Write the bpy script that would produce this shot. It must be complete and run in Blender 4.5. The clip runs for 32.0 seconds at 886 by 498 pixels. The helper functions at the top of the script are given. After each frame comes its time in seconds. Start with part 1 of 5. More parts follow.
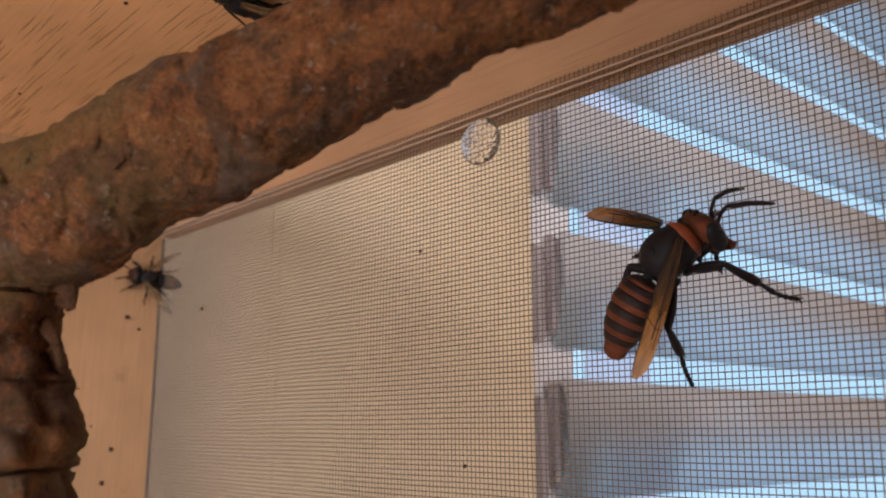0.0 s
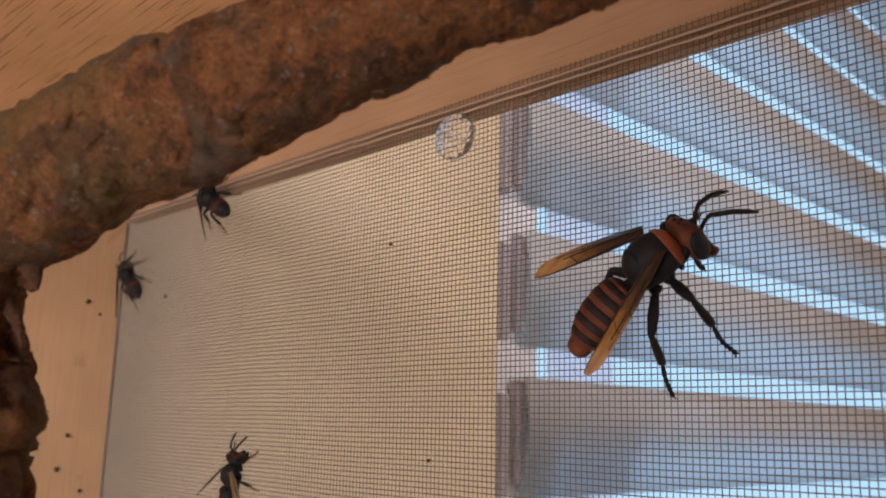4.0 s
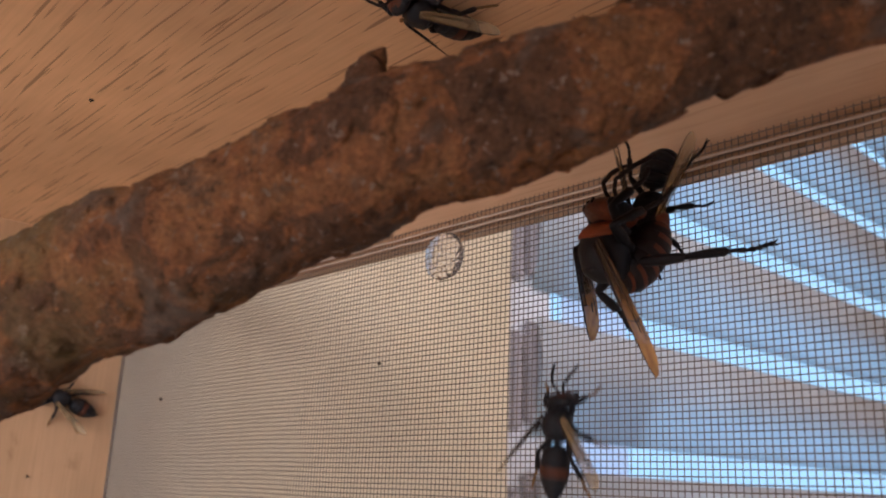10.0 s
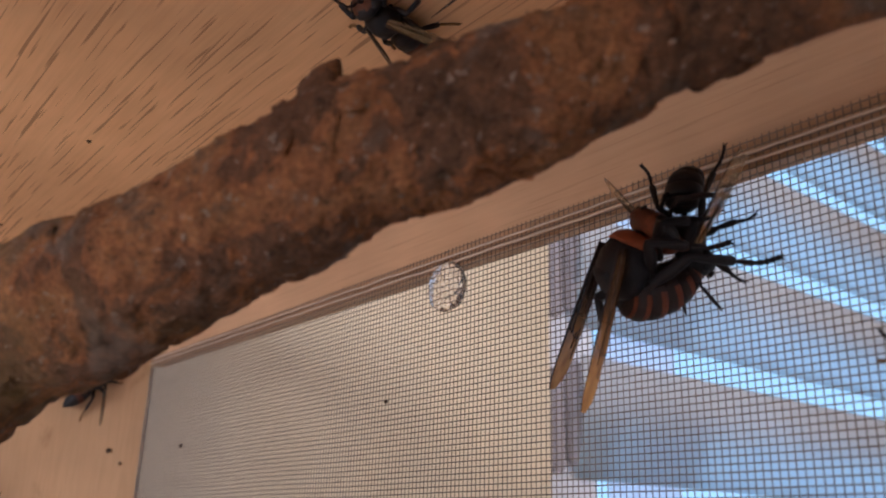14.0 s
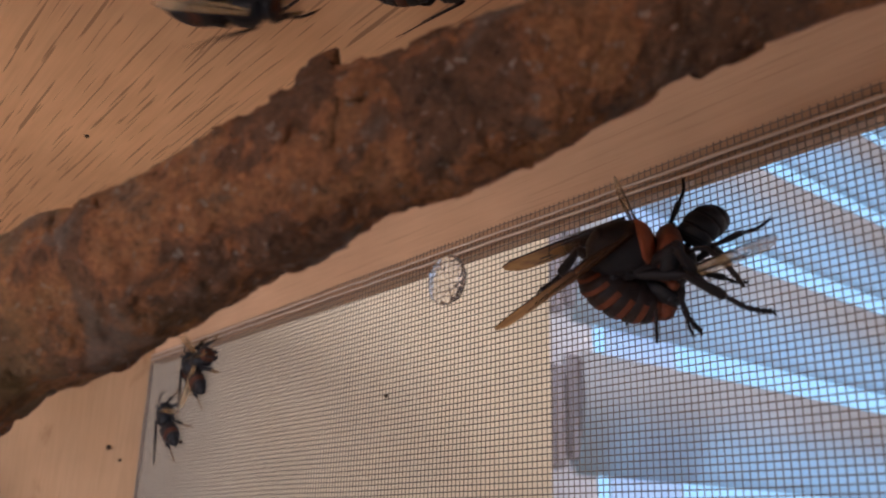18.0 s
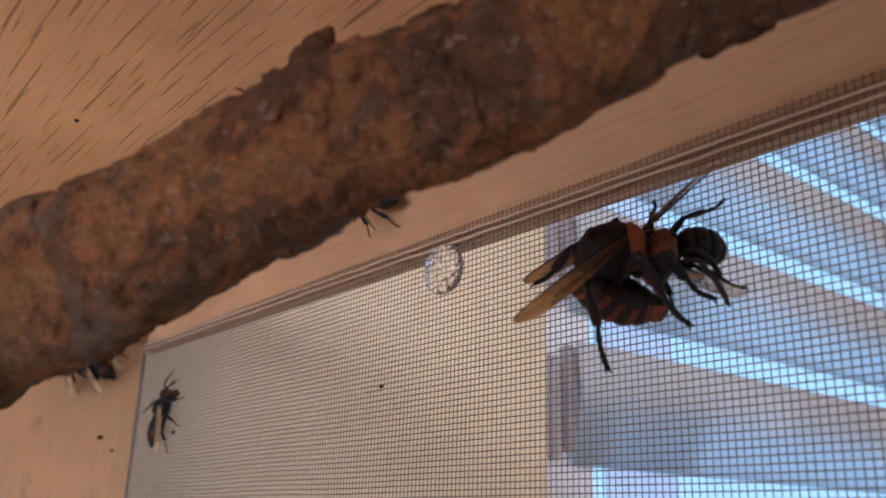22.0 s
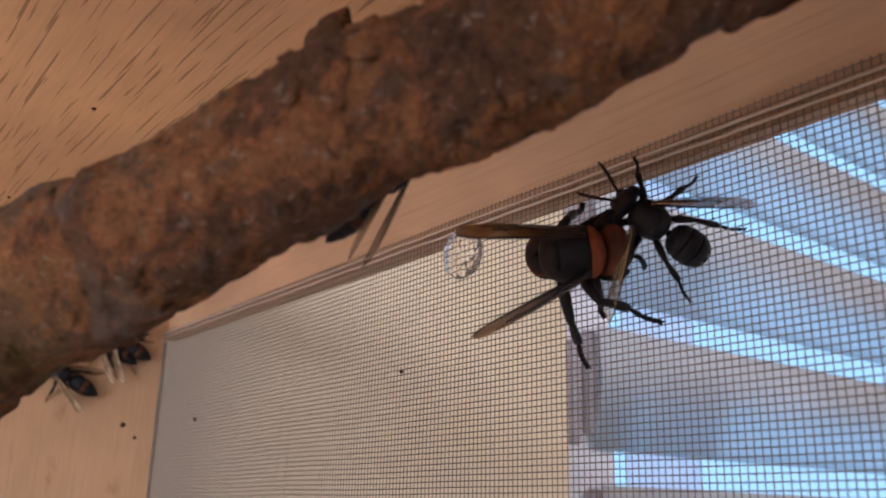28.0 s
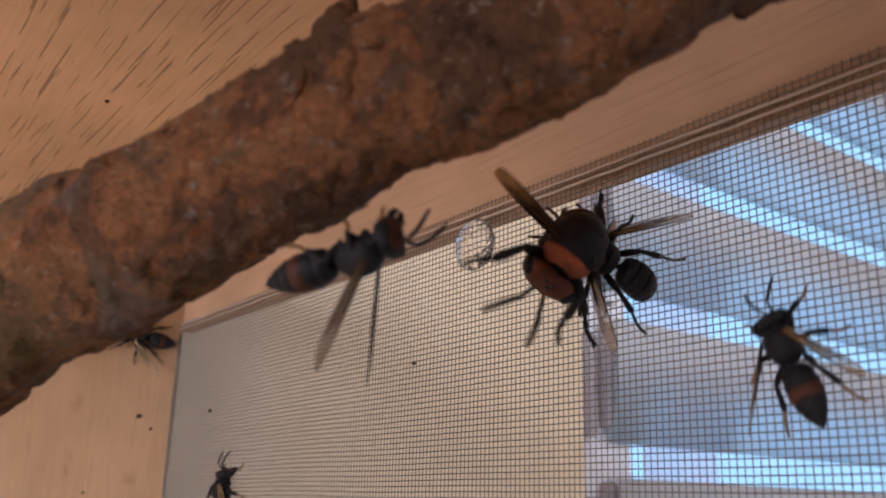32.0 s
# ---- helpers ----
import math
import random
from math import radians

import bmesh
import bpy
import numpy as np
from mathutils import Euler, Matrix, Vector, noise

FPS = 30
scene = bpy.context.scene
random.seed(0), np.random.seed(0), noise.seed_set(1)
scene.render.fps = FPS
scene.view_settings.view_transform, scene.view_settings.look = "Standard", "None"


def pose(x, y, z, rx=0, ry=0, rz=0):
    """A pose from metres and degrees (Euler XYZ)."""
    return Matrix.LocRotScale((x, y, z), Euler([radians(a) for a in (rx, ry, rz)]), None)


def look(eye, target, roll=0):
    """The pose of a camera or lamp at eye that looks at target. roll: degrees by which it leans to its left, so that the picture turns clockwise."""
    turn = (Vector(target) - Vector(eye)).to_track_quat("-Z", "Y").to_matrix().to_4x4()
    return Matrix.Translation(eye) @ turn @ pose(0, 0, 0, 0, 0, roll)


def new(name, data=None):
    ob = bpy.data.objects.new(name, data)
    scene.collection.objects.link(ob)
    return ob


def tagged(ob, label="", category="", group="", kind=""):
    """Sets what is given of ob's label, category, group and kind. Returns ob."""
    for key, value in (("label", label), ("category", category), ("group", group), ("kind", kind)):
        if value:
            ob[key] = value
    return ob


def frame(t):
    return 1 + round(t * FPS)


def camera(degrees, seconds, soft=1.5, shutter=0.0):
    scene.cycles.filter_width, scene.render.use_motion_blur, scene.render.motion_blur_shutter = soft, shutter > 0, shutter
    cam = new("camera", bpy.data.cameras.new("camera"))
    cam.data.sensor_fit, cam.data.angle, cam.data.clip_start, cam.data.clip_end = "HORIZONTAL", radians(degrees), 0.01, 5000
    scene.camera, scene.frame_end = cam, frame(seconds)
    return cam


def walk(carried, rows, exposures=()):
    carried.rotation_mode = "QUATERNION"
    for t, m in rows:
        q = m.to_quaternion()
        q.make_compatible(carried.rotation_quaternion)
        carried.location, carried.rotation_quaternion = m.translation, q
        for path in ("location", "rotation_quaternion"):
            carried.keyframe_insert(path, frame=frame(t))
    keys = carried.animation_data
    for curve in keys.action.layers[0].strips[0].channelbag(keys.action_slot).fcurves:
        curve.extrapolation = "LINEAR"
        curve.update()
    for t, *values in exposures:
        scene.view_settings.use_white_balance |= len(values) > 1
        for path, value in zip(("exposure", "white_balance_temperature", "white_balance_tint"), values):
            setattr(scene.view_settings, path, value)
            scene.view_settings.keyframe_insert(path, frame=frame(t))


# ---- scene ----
cam = camera(54.0, 32.0, 1.8, 0.5)
PATH = [
    (0, 0.3389, -0.1502, 0.2241, 101.86, 0.01, 47.94),
    (0.5, 0.3398, -0.1510, 0.2241, 102.19, 0.24, 47.81),
    (1, 0.3394, -0.1516, 0.2250, 102.42, -0.20, 47.60),
    (1.5, 0.3367, -0.1516, 0.2249, 101.56, -2.10, 45.54),
    (2, 0.3351, -0.1534, 0.2251, 101.48, -1.81, 44.89),
    (2.5, 0.3372, -0.1514, 0.2247, 101.61, -2.00, 45.59),
    (3, 0.3380, -0.1512, 0.2240, 101.68, -1.81, 45.62),
    (3.5, 0.3376, -0.1510, 0.2239, 101.64, -1.60, 45.47),
    (5.5, 0.3380, -0.1501, 0.2231, 101.66, -1.23, 45.07),
    (6, 0.3386, -0.1503, 0.2235, 101.57, -1.27, 45.02),
    (6.5, 0.3380, -0.1509, 0.2229, 101.72, -0.97, 44.89),
    (7, 0.3380, -0.1509, 0.2227, 101.70, -0.89, 44.83),
    (7.5, 0.3361, -0.1505, 0.2231, 101.51, -0.90, 44.80),
    (8, 0.3392, -0.1565, 0.2232, 101.64, -2.74, 44.14),
    (8.5, 0.3396, -0.1541, 0.2265, 102.77, -2.91, 44.20),
    (9, 0.3426, -0.1446, 0.2382, 104.39, -2.50, 45.59),
    (9.5, 0.3427, -0.1443, 0.2387, 105.41, -2.58, 46.15),
    (10, 0.3422, -0.1431, 0.2390, 105.85, -2.19, 46.85),
    (10.5, 0.3426, -0.1358, 0.2417, 106.10, -1.95, 47.58),
    (11, 0.3430, -0.1305, 0.2418, 106.60, -1.67, 48.70),
    (11.5, 0.3432, -0.1255, 0.2416, 107.13, -1.67, 49.59),
    (12, 0.3439, -0.1260, 0.2412, 107.56, -1.39, 50.14),
    (12.5, 0.3440, -0.1266, 0.2404, 108.12, -1.47, 50.48),
    (13, 0.3436, -0.1265, 0.2396, 108.31, -1.51, 50.74),
    (13.5, 0.3436, -0.1268, 0.2387, 108.58, -1.57, 50.86),
    (14, 0.3434, -0.1270, 0.2387, 108.63, -1.42, 50.91),
    (14.5, 0.3436, -0.1266, 0.2383, 108.70, -1.42, 51.07),
    (16.5, 0.3429, -0.1262, 0.2383, 108.70, -1.27, 51.07),
    (17, 0.3428, -0.1262, 0.2382, 108.59, -1.08, 51.05),
    (17.5, 0.3424, -0.1262, 0.2385, 108.46, -1.06, 51.05),
    (18, 0.3426, -0.1263, 0.2380, 108.47, -1.19, 50.98),
    (18.5, 0.3423, -0.1263, 0.2381, 108.42, -1.40, 50.84),
    (19, 0.3420, -0.1262, 0.2381, 108.35, -1.30, 50.81),
    (19.5, 0.3414, -0.1260, 0.2384, 108.27, -1.35, 50.72),
    (20, 0.3406, -0.1257, 0.2386, 108.17, -1.31, 50.55),
    (20.5, 0.3403, -0.1245, 0.2388, 108.17, -1.93, 50.46),
    (21, 0.3392, -0.1245, 0.2388, 108.15, -1.28, 50.36),
    (22, 0.3394, -0.1242, 0.2386, 107.88, -1.33, 50.60),
    (23, 0.3394, -0.1235, 0.2381, 107.80, -1.14, 50.92),
    (24, 0.3390, -0.1235, 0.2380, 107.66, -0.72, 51.17),
    (24.5, 0.3392, -0.1237, 0.2380, 107.58, -0.78, 51.18),
    (25, 0.3391, -0.1236, 0.2379, 107.60, -0.91, 51.39),
    (25.5, 0.3402, -0.1249, 0.2374, 107.50, -0.89, 51.23),
    (27.5, 0.3388, -0.1233, 0.2378, 107.24, -0.83, 52.07),
    (28, 0.3383, -0.1236, 0.2384, 106.97, -1.07, 51.91),
    (28.5, 0.3390, -0.1238, 0.2383, 106.85, -1.10, 52.06),
    (29, 0.3386, -0.1235, 0.2382, 106.82, -0.95, 52.11),
    (29.5, 0.3386, -0.1236, 0.2380, 106.74, -0.72, 52.22),
    (30, 0.3382, -0.1231, 0.2382, 106.75, -0.77, 52.29),
    (30.5, 0.3387, -0.1236, 0.2381, 106.58, -0.79, 52.31),
    (31, 0.3381, -0.1233, 0.2387, 106.48, -0.94, 52.31),
    (31.5, 0.3376, -0.1232, 0.2389, 106.44, -1.01, 52.36),
    (32, 0.3383, -0.1221, 0.2384, 106.47, -1.34, 53.01),
]
walk(cam, [(t, pose(*p)) for t, *p in PATH], [(0, 1.15, 6100, 17), (8, 1.15, 6100, 17), (11, 1.25, 5340, 16), (32, 1.25, 5340, 16)])
cam.data.dof.use_dof = True
cam.data.dof.focus_distance = 0.185
cam.data.dof.aperture_fstop = 26

# ---------------------------------------------------------------- light
world = bpy.data.worlds.new("world")
scene.world = world
world.use_nodes = True
wn = world.node_tree.nodes
sky = wn.new("ShaderNodeTexSky")
sky.sky_type = "NISHITA"
sky.sun_disc = False
sky.sun_elevation, sky.sun_rotation = radians(46), radians(239)
sky.ozone_density, sky.dust_density = 2.4, 0.3
wn["Background"].inputs["Strength"].default_value = 0.116
tint = wn.new("ShaderNodeMix")
tint.data_type, tint.blend_type = "RGBA", "MULTIPLY"
tint.inputs[0].default_value = 1.0
tint.inputs[7].default_value = (0.95, 0.98, 1.07, 1)
world.node_tree.links.new(sky.outputs[0], tint.inputs[6])
world.node_tree.links.new(tint.outputs[2], wn["Background"].inputs["Color"])

sun = new("sun", bpy.data.lights.new("sun", "SUN"))
sun.data.energy, sun.data.angle, sun.data.color = 0.9, radians(28), (1.0, 0.98, 0.95)
sun.matrix_world = look((-2, -1.2, 2.4), (0, 0, 0))

# warm light from behind: area lamp added at an opening in the back wall
glow = new("window_daylight", bpy.data.lights.new("window_daylight", "AREA"))
glow.data.shape, glow.data.size, glow.data.size_y = "RECTANGLE", 1.1, 0.9
glow.data.energy, glow.data.color = 19.6, (1.0, 0.93, 0.85)
glow.matrix_world = look((0.90, -1.48, 0.45), (0.35, -0.5, 0.0))
# added fill lamp that brightens the cream panel and the slats
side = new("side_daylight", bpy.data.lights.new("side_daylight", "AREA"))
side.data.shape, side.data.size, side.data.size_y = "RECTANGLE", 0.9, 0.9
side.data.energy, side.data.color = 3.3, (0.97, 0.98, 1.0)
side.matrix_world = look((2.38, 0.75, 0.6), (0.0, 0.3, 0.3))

# ---------------------------------------------------------------- materials


def mat(name, color, rough=0.5, metal=0.0, spec=0.5):
    m = bpy.data.materials.new(name)
    m.use_nodes = True
    p = m.node_tree.nodes["Principled BSDF"]
    p.inputs["Base Color"].default_value = (*color, 1)
    p.inputs["Roughness"].default_value = rough
    p.inputs["Metallic"].default_value = metal
    p.inputs["Specular IOR Level"].default_value = spec
    return m


def nodes_of(m):
    return m.node_tree.nodes, m.node_tree.links, m.node_tree.nodes["Principled BSDF"]


def ramp(n, stops):
    r = n.new("ShaderNodeValToRGB")
    e = r.color_ramp.elements
    while len(e) < len(stops):
        e.new(0.5)
    for el, (pos, col) in zip(e, stops):
        el.position, el.color = pos, (*col, 1)
    return r


def coords(n, k, scale, turn=(0, 0, 0), kind="Object"):
    c = n.new("ShaderNodeTexCoord")
    mp = n.new("ShaderNodeMapping")
    mp.inputs["Scale"].default_value = scale
    mp.inputs["Rotation"].default_value = [radians(a) for a in turn]
    k.new(c.outputs[kind], mp.inputs["Vector"])
    return mp


def noise_tex(n, k, vec, scale, detail=5.0, rough=0.55, distort=0.0):
    t = n.new("ShaderNodeTexNoise")
    t.inputs["Scale"].default_value, t.inputs["Detail"].default_value = scale, detail
    t.inputs["Roughness"].default_value, t.inputs["Distortion"].default_value = rough, distort
    k.new(vec.outputs[0], t.inputs["Vector"])
    return t


def mix(n, k, fac, a, b, mode="MIX"):
    x = n.new("ShaderNodeMix")
    x.data_type, x.blend_type = "RGBA", mode
    for sock, val in ((x.inputs[0], fac), (x.inputs[6], a), (x.inputs[7], b)):
        if isinstance(val, (int, float)):
            sock.default_value = val
        elif isinstance(val, tuple):
            sock.default_value = (*val, 1)
        else:
            k.new(val, sock)
    return x.outputs[2]


def bump(n, k, p, height, strength, dist):
    b = n.new("ShaderNodeBump")
    b.inputs["Strength"].default_value, b.inputs["Distance"].default_value = strength, dist
    k.new(height, b.inputs["Height"])
    k.new(b.outputs[0], p.inputs["Normal"])


def plywood(name, light, dark, axis, pores):
    """Plain-sawn veneer: broad figure, fine grain and short dark pores along one direction."""
    m = mat(name, light, 0.55, spec=0.3)
    n, k, p = nodes_of(m)
    def grain_of(across, along):
        return coords(n, k, tuple(along if i == axis else across for i in range(3)))

    v = coords(n, k, (1, 1, 1))
    long = grain_of(110, 9)
    fine = grain_of(900, 40)
    blot = noise_tex(n, k, v, 14, 4)
    grain = noise_tex(n, k, long, 1.0, 5, 0.6, 0.6)
    thin = noise_tex(n, k, fine, 1.0, 3, 0.6)
    base = mix(n, k, grain.outputs[0], light, dark)
    r1 = ramp(n, [(0.35, (0.82, 0.80, 0.78)), (0.65, (1.08, 1.06, 1.04))])
    k.new(blot.outputs[0], r1.inputs[0])
    base = mix(n, k, 1.0, base, r1.outputs[0], "MULTIPLY")
    r2 = ramp(n, [(0.3, (0.85, 0.84, 0.82)), (0.6, (1.0, 1.0, 1.0))])
    k.new(thin.outputs[0], r2.inputs[0])
    base = mix(n, k, 0.7, base, r2.outputs[0], "MULTIPLY")
    short = grain_of(1250, 34)
    pore = noise_tex(n, k, short, 1.0, 2, 0.4, 0.2)
    r3 = ramp(n, [(0.615, (0, 0, 0)), (0.655, (1, 1, 1))])
    k.new(pore.outputs[0], r3.inputs[0])
    f = n.new("ShaderNodeMath")
    f.operation = "MULTIPLY"
    f.inputs[1].default_value = pores
    k.new(r3.outputs[0], f.inputs[0])
    base = mix(n, k, f.outputs[0], base, (dark[0] * 0.35, dark[1] * 0.32, dark[2] * 0.3))
    k.new(base, p.inputs["Base Color"])
    bump(n, k, p, thin.outputs[0], 0.15, 0.0003)
    return m


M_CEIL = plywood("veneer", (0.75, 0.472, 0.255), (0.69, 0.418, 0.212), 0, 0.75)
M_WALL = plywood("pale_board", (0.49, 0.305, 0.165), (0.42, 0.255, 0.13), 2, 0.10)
n, k, p = nodes_of(M_WALL)
smear = noise_tex(n, k, coords(n, k, (1, 1, 0.55)), 95, 4, 0.6, 0.5)
r = ramp(n, [(0.60, (0, 0, 0)), (0.72, (0.5, 0.5, 0.5))])
k.new(smear.outputs[0], r.inputs[0])
k.new(mix(n, k, r.outputs[0], p.inputs["Base Color"].links[0].from_socket, (0.24, 0.115, 0.045)), p.inputs["Base Color"])
M_RAIL = plywood("rail_wood", (0.50, 0.32, 0.19), (0.42, 0.26, 0.15), 0, 0.2)
M_SEAM = mat("dark_seam", (0.07, 0.04, 0.022), 0.8)


def painted(name, color, rough, scale=30, amount=0.12):
    m = mat(name, color, rough)
    n, k, p = nodes_of(m)
    v = coords(n, k, (1, 1, 1))
    a = noise_tex(n, k, v, scale, 6)
    lo = tuple(c * (1 - amount) for c in color)
    hi = tuple(min(1, c * (1 + amount * 0.6)) for c in color)
    r = ramp(n, [(0.3, lo), (0.7, hi)])
    k.new(a.outputs[0], r.inputs[0])
    k.new(r.outputs[0], p.inputs["Base Color"])
    b = noise_tex(n, k, v, scale * 12, 3)
    bump(n, k, p, b.outputs[0], 0.08, 0.0005)
    return m


M_PANEL = painted("cream_paint", (0.645, 0.518, 0.335), 0.45, 9)
n, k, p = nodes_of(M_PANEL)
wave = noise_tex(n, k, coords(n, k, (1, 1, 0.5)), 26, 2, 0.4, 0.6)
bump(n, k, p, wave.outputs[0], 0.35, 0.006)
M_ROOM = painted("room_plaster", (0.62, 0.50, 0.38), 0.8, 6)
# near-white for the unseen floors, to bounce light up to the ceiling
M_BOUNCE = painted("bounce_white", (0.78, 0.75, 0.70), 0.5, 12, 0.06)
M_SLAT = painted("slat_paint", (0.70, 0.70, 0.72), 0.3, 20, 0.06)


def glow_graded_slat():
    """Plastic slat, daylight glow graded in: opaque top, more translucent towards the bottom."""
    m = painted("glow_graded_slat", (0.385, 0.39, 0.40), 0.3, 20, 0.05)
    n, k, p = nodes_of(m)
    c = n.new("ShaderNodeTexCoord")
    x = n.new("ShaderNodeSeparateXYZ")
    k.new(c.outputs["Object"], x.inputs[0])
    # glow above each gap put into the material: translucency rises downwards
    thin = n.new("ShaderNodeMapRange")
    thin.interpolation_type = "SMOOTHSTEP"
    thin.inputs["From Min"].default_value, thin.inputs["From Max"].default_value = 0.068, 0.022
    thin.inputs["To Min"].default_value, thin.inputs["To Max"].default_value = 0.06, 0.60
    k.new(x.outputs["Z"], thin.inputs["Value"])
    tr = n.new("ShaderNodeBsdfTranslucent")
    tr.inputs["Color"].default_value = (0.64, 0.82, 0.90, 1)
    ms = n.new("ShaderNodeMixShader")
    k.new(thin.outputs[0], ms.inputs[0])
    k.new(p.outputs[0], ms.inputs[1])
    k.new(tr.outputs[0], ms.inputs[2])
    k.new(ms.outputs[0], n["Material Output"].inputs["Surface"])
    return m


M_SLAT_GLOW = glow_graded_slat()
M_TAPE = painted("cloth_tape", (0.60, 0.62, 0.66), 0.8, 200, 0.05)
n, k, p = nodes_of(M_TAPE)
tt = n.new("ShaderNodeBsdfTranslucent")
tt.inputs["Color"].default_value = (0.78, 0.83, 0.88, 1)
tm = n.new("ShaderNodeMixShader")
tm.inputs[0].default_value = 0.78
k.new(p.outputs[0], tm.inputs[1])
k.new(tt.outputs[0], tm.inputs[2])
k.new(tm.outputs[0], n["Material Output"].inputs["Surface"])
M_CLIP = painted("grey_clip", (0.30, 0.27, 0.28), 0.5, 60)
M_WIRE = mat("screen_wire", (0.16, 0.122, 0.09), 0.5, spec=0.35)
M_STITCH = mat("pale_cord", (0.50, 0.40, 0.31), 0.5)


def bark_material():
    m = mat("bark", (0.2, 0.12, 0.07), 0.85, spec=0.25)
    n, k, p = nodes_of(m)
    v = coords(n, k, (1, 1, 1))
    big = noise_tex(n, k, v, 62, 8, 0.62, 0.35)
    mid = noise_tex(n, k, v, 420, 8, 0.72, 0.2)
    fine = noise_tex(n, k, v, 1500, 6, 0.72)
    r = ramp(n, [(0.30, (0.074, 0.041, 0.024)), (0.42, (0.135, 0.068, 0.034)), (0.475, (0.145, 0.070, 0.034)), (0.495, (0.245, 0.105, 0.041)), (0.585, (0.275, 0.132, 0.052)), (0.64, (0.165, 0.096, 0.052))])
    k.new(big.outputs[0], r.inputs[0])
    r2 = ramp(n, [(0.36, (0.34, 0.31, 0.29)), (0.42, (0.86, 0.83, 0.81)), (0.56, (1.06, 1.0, 0.96)), (0.66, (1.65, 1.5, 1.35))])
    k.new(mid.outputs[0], r2.inputs[0])
    c = mix(n, k, 0.95, r.outputs[0], r2.outputs[0], "MULTIPLY")
    r5 = ramp(n, [(0.38, (0.66, 0.64, 0.62)), (0.62, (1.28, 1.22, 1.16))])
    k.new(fine.outputs[0], r5.inputs[0])
    c = mix(n, k, 0.8, c, r5.outputs[0], "MULTIPLY")
    # grey worn patches, pale flakes and ochre lichen
    worn = noise_tex(n, k, v, 95, 3, 0.5, 0.4)
    r6 = ramp(n, [(0.57, (0, 0, 0)), (0.66, (0.7, 0.7, 0.7))])
    k.new(worn.outputs[0], r6.inputs[0])
    c = mix(n, k, r6.outputs[0], c, (0.155, 0.112, 0.080))
    spots = noise_tex(n, k, v, 520, 6, 0.72, 0.3)
    r3 = ramp(n, [(0.595, (0, 0, 0)), (0.64, (0.75, 0.75, 0.75))])
    k.new(spots.outputs[0], r3.inputs[0])
    c = mix(n, k, r3.outputs[0], c, (0.31, 0.235, 0.175))
    moss = noise_tex(n, k, v, 42, 5, 0.65)
    r4 = ramp(n, [(0.44, (0, 0, 0)), (0.60, (0.7, 0.7, 0.7))])
    k.new(moss.outputs[0], r4.inputs[0])
    place = n.new("ShaderNodeSeparateXYZ")
    k.new(v.outputs[0], place.inputs[0])
    near = n.new("ShaderNodeMapRange")
    near.inputs["From Min"].default_value, near.inputs["From Max"].default_value = 0.245, 0.205
    k.new(place.outputs["X"], near.inputs["Value"])
    r4x = n.new("ShaderNodeMath")
    r4x.operation = "MULTIPLY"
    k.new(r4.outputs[0], r4x.inputs[0])
    k.new(near.outputs[0], r4x.inputs[1])
    c = mix(n, k, r4x.outputs[0], c, (0.19, 0.125, 0.040))
    k.new(c, p.inputs["Base Color"])
    s = n.new("ShaderNodeMath")
    s.operation = "MULTIPLY_ADD"
    s.inputs[1].default_value = 0.4
    k.new(fine.outputs[0], s.inputs[0])
    k.new(mid.outputs[0], s.inputs[2])
    bump(n, k, p, s.outputs[0], 1.0, 0.0022)
    return m


M_BARK = bark_material()


def glue_material():
    m = mat("hot_glue", (0.95, 0.92, 0.88), 0.14)
    n, k, p = nodes_of(m)
    p.inputs["Transmission Weight"].default_value = 0.9
    p.inputs["Subsurface Weight"].default_value = 0.0
    v = coords(n, k, (1, 1, 1))
    a = noise_tex(n, k, v, 260, 1, 0.4, 0.8)
    bump(n, k, p, a.outputs[0], 0.45, 0.0016)
    p.inputs["IOR"].default_value = 1.22
    return m


M_GLUE = glue_material()


def chitin(name, color, rough=0.5, amount=0.35):
    m = mat(name, color, rough, spec=0.16)
    n, k, p = nodes_of(m)
    v = coords(n, k, (1, 1, 1))
    a = noise_tex(n, k, v, 420, 6, 0.68)
    lo = tuple(c * (1 - amount) for c in color)
    hi = tuple(c * (1 + amount) for c in color)
    r = ramp(n, [(0.3, lo), (0.7, hi)])
    k.new(a.outputs[0], r.inputs[0])
    k.new(r.outputs[0], p.inputs["Base Color"])
    b = noise_tex(n, k, v, 2200, 4, 0.7)
    bump(n, k, p, b.outputs[0], 0.6, 0.00025)
    rr = ramp(n, [(0.35, (rough - 0.12,) * 3), (0.65, (rough + 0.16,) * 3)])
    k.new(a.outputs[0], rr.inputs[0])
    k.new(rr.outputs[0], p.inputs["Roughness"])
    return m


M_BLACK = chitin("black_chitin", (0.0115, 0.0105, 0.0115))
M_BROWN = chitin("brown_chitin", (0.017, 0.0105, 0.009))
M_ORANGE = chitin("orange_chitin", (0.185, 0.047, 0.018), 0.55, 0.45)
M_RUST = chitin("rust_chitin", (0.105, 0.030, 0.013), 0.55)
M_BAND = chitin("band_chitin", (0.062, 0.021, 0.011), 0.55)
M_LEG = chitin("dark_leg", (0.011, 0.008, 0.008), 0.5)
M_TAN = chitin("tan_tarsus", (0.16, 0.085, 0.03), 0.55)
M_VERTEX = chitin("dark_vertex", (0.075, 0.023, 0.011), 0.55)
M_FACE = chitin("brown_face", (0.066, 0.023, 0.011), 0.55)


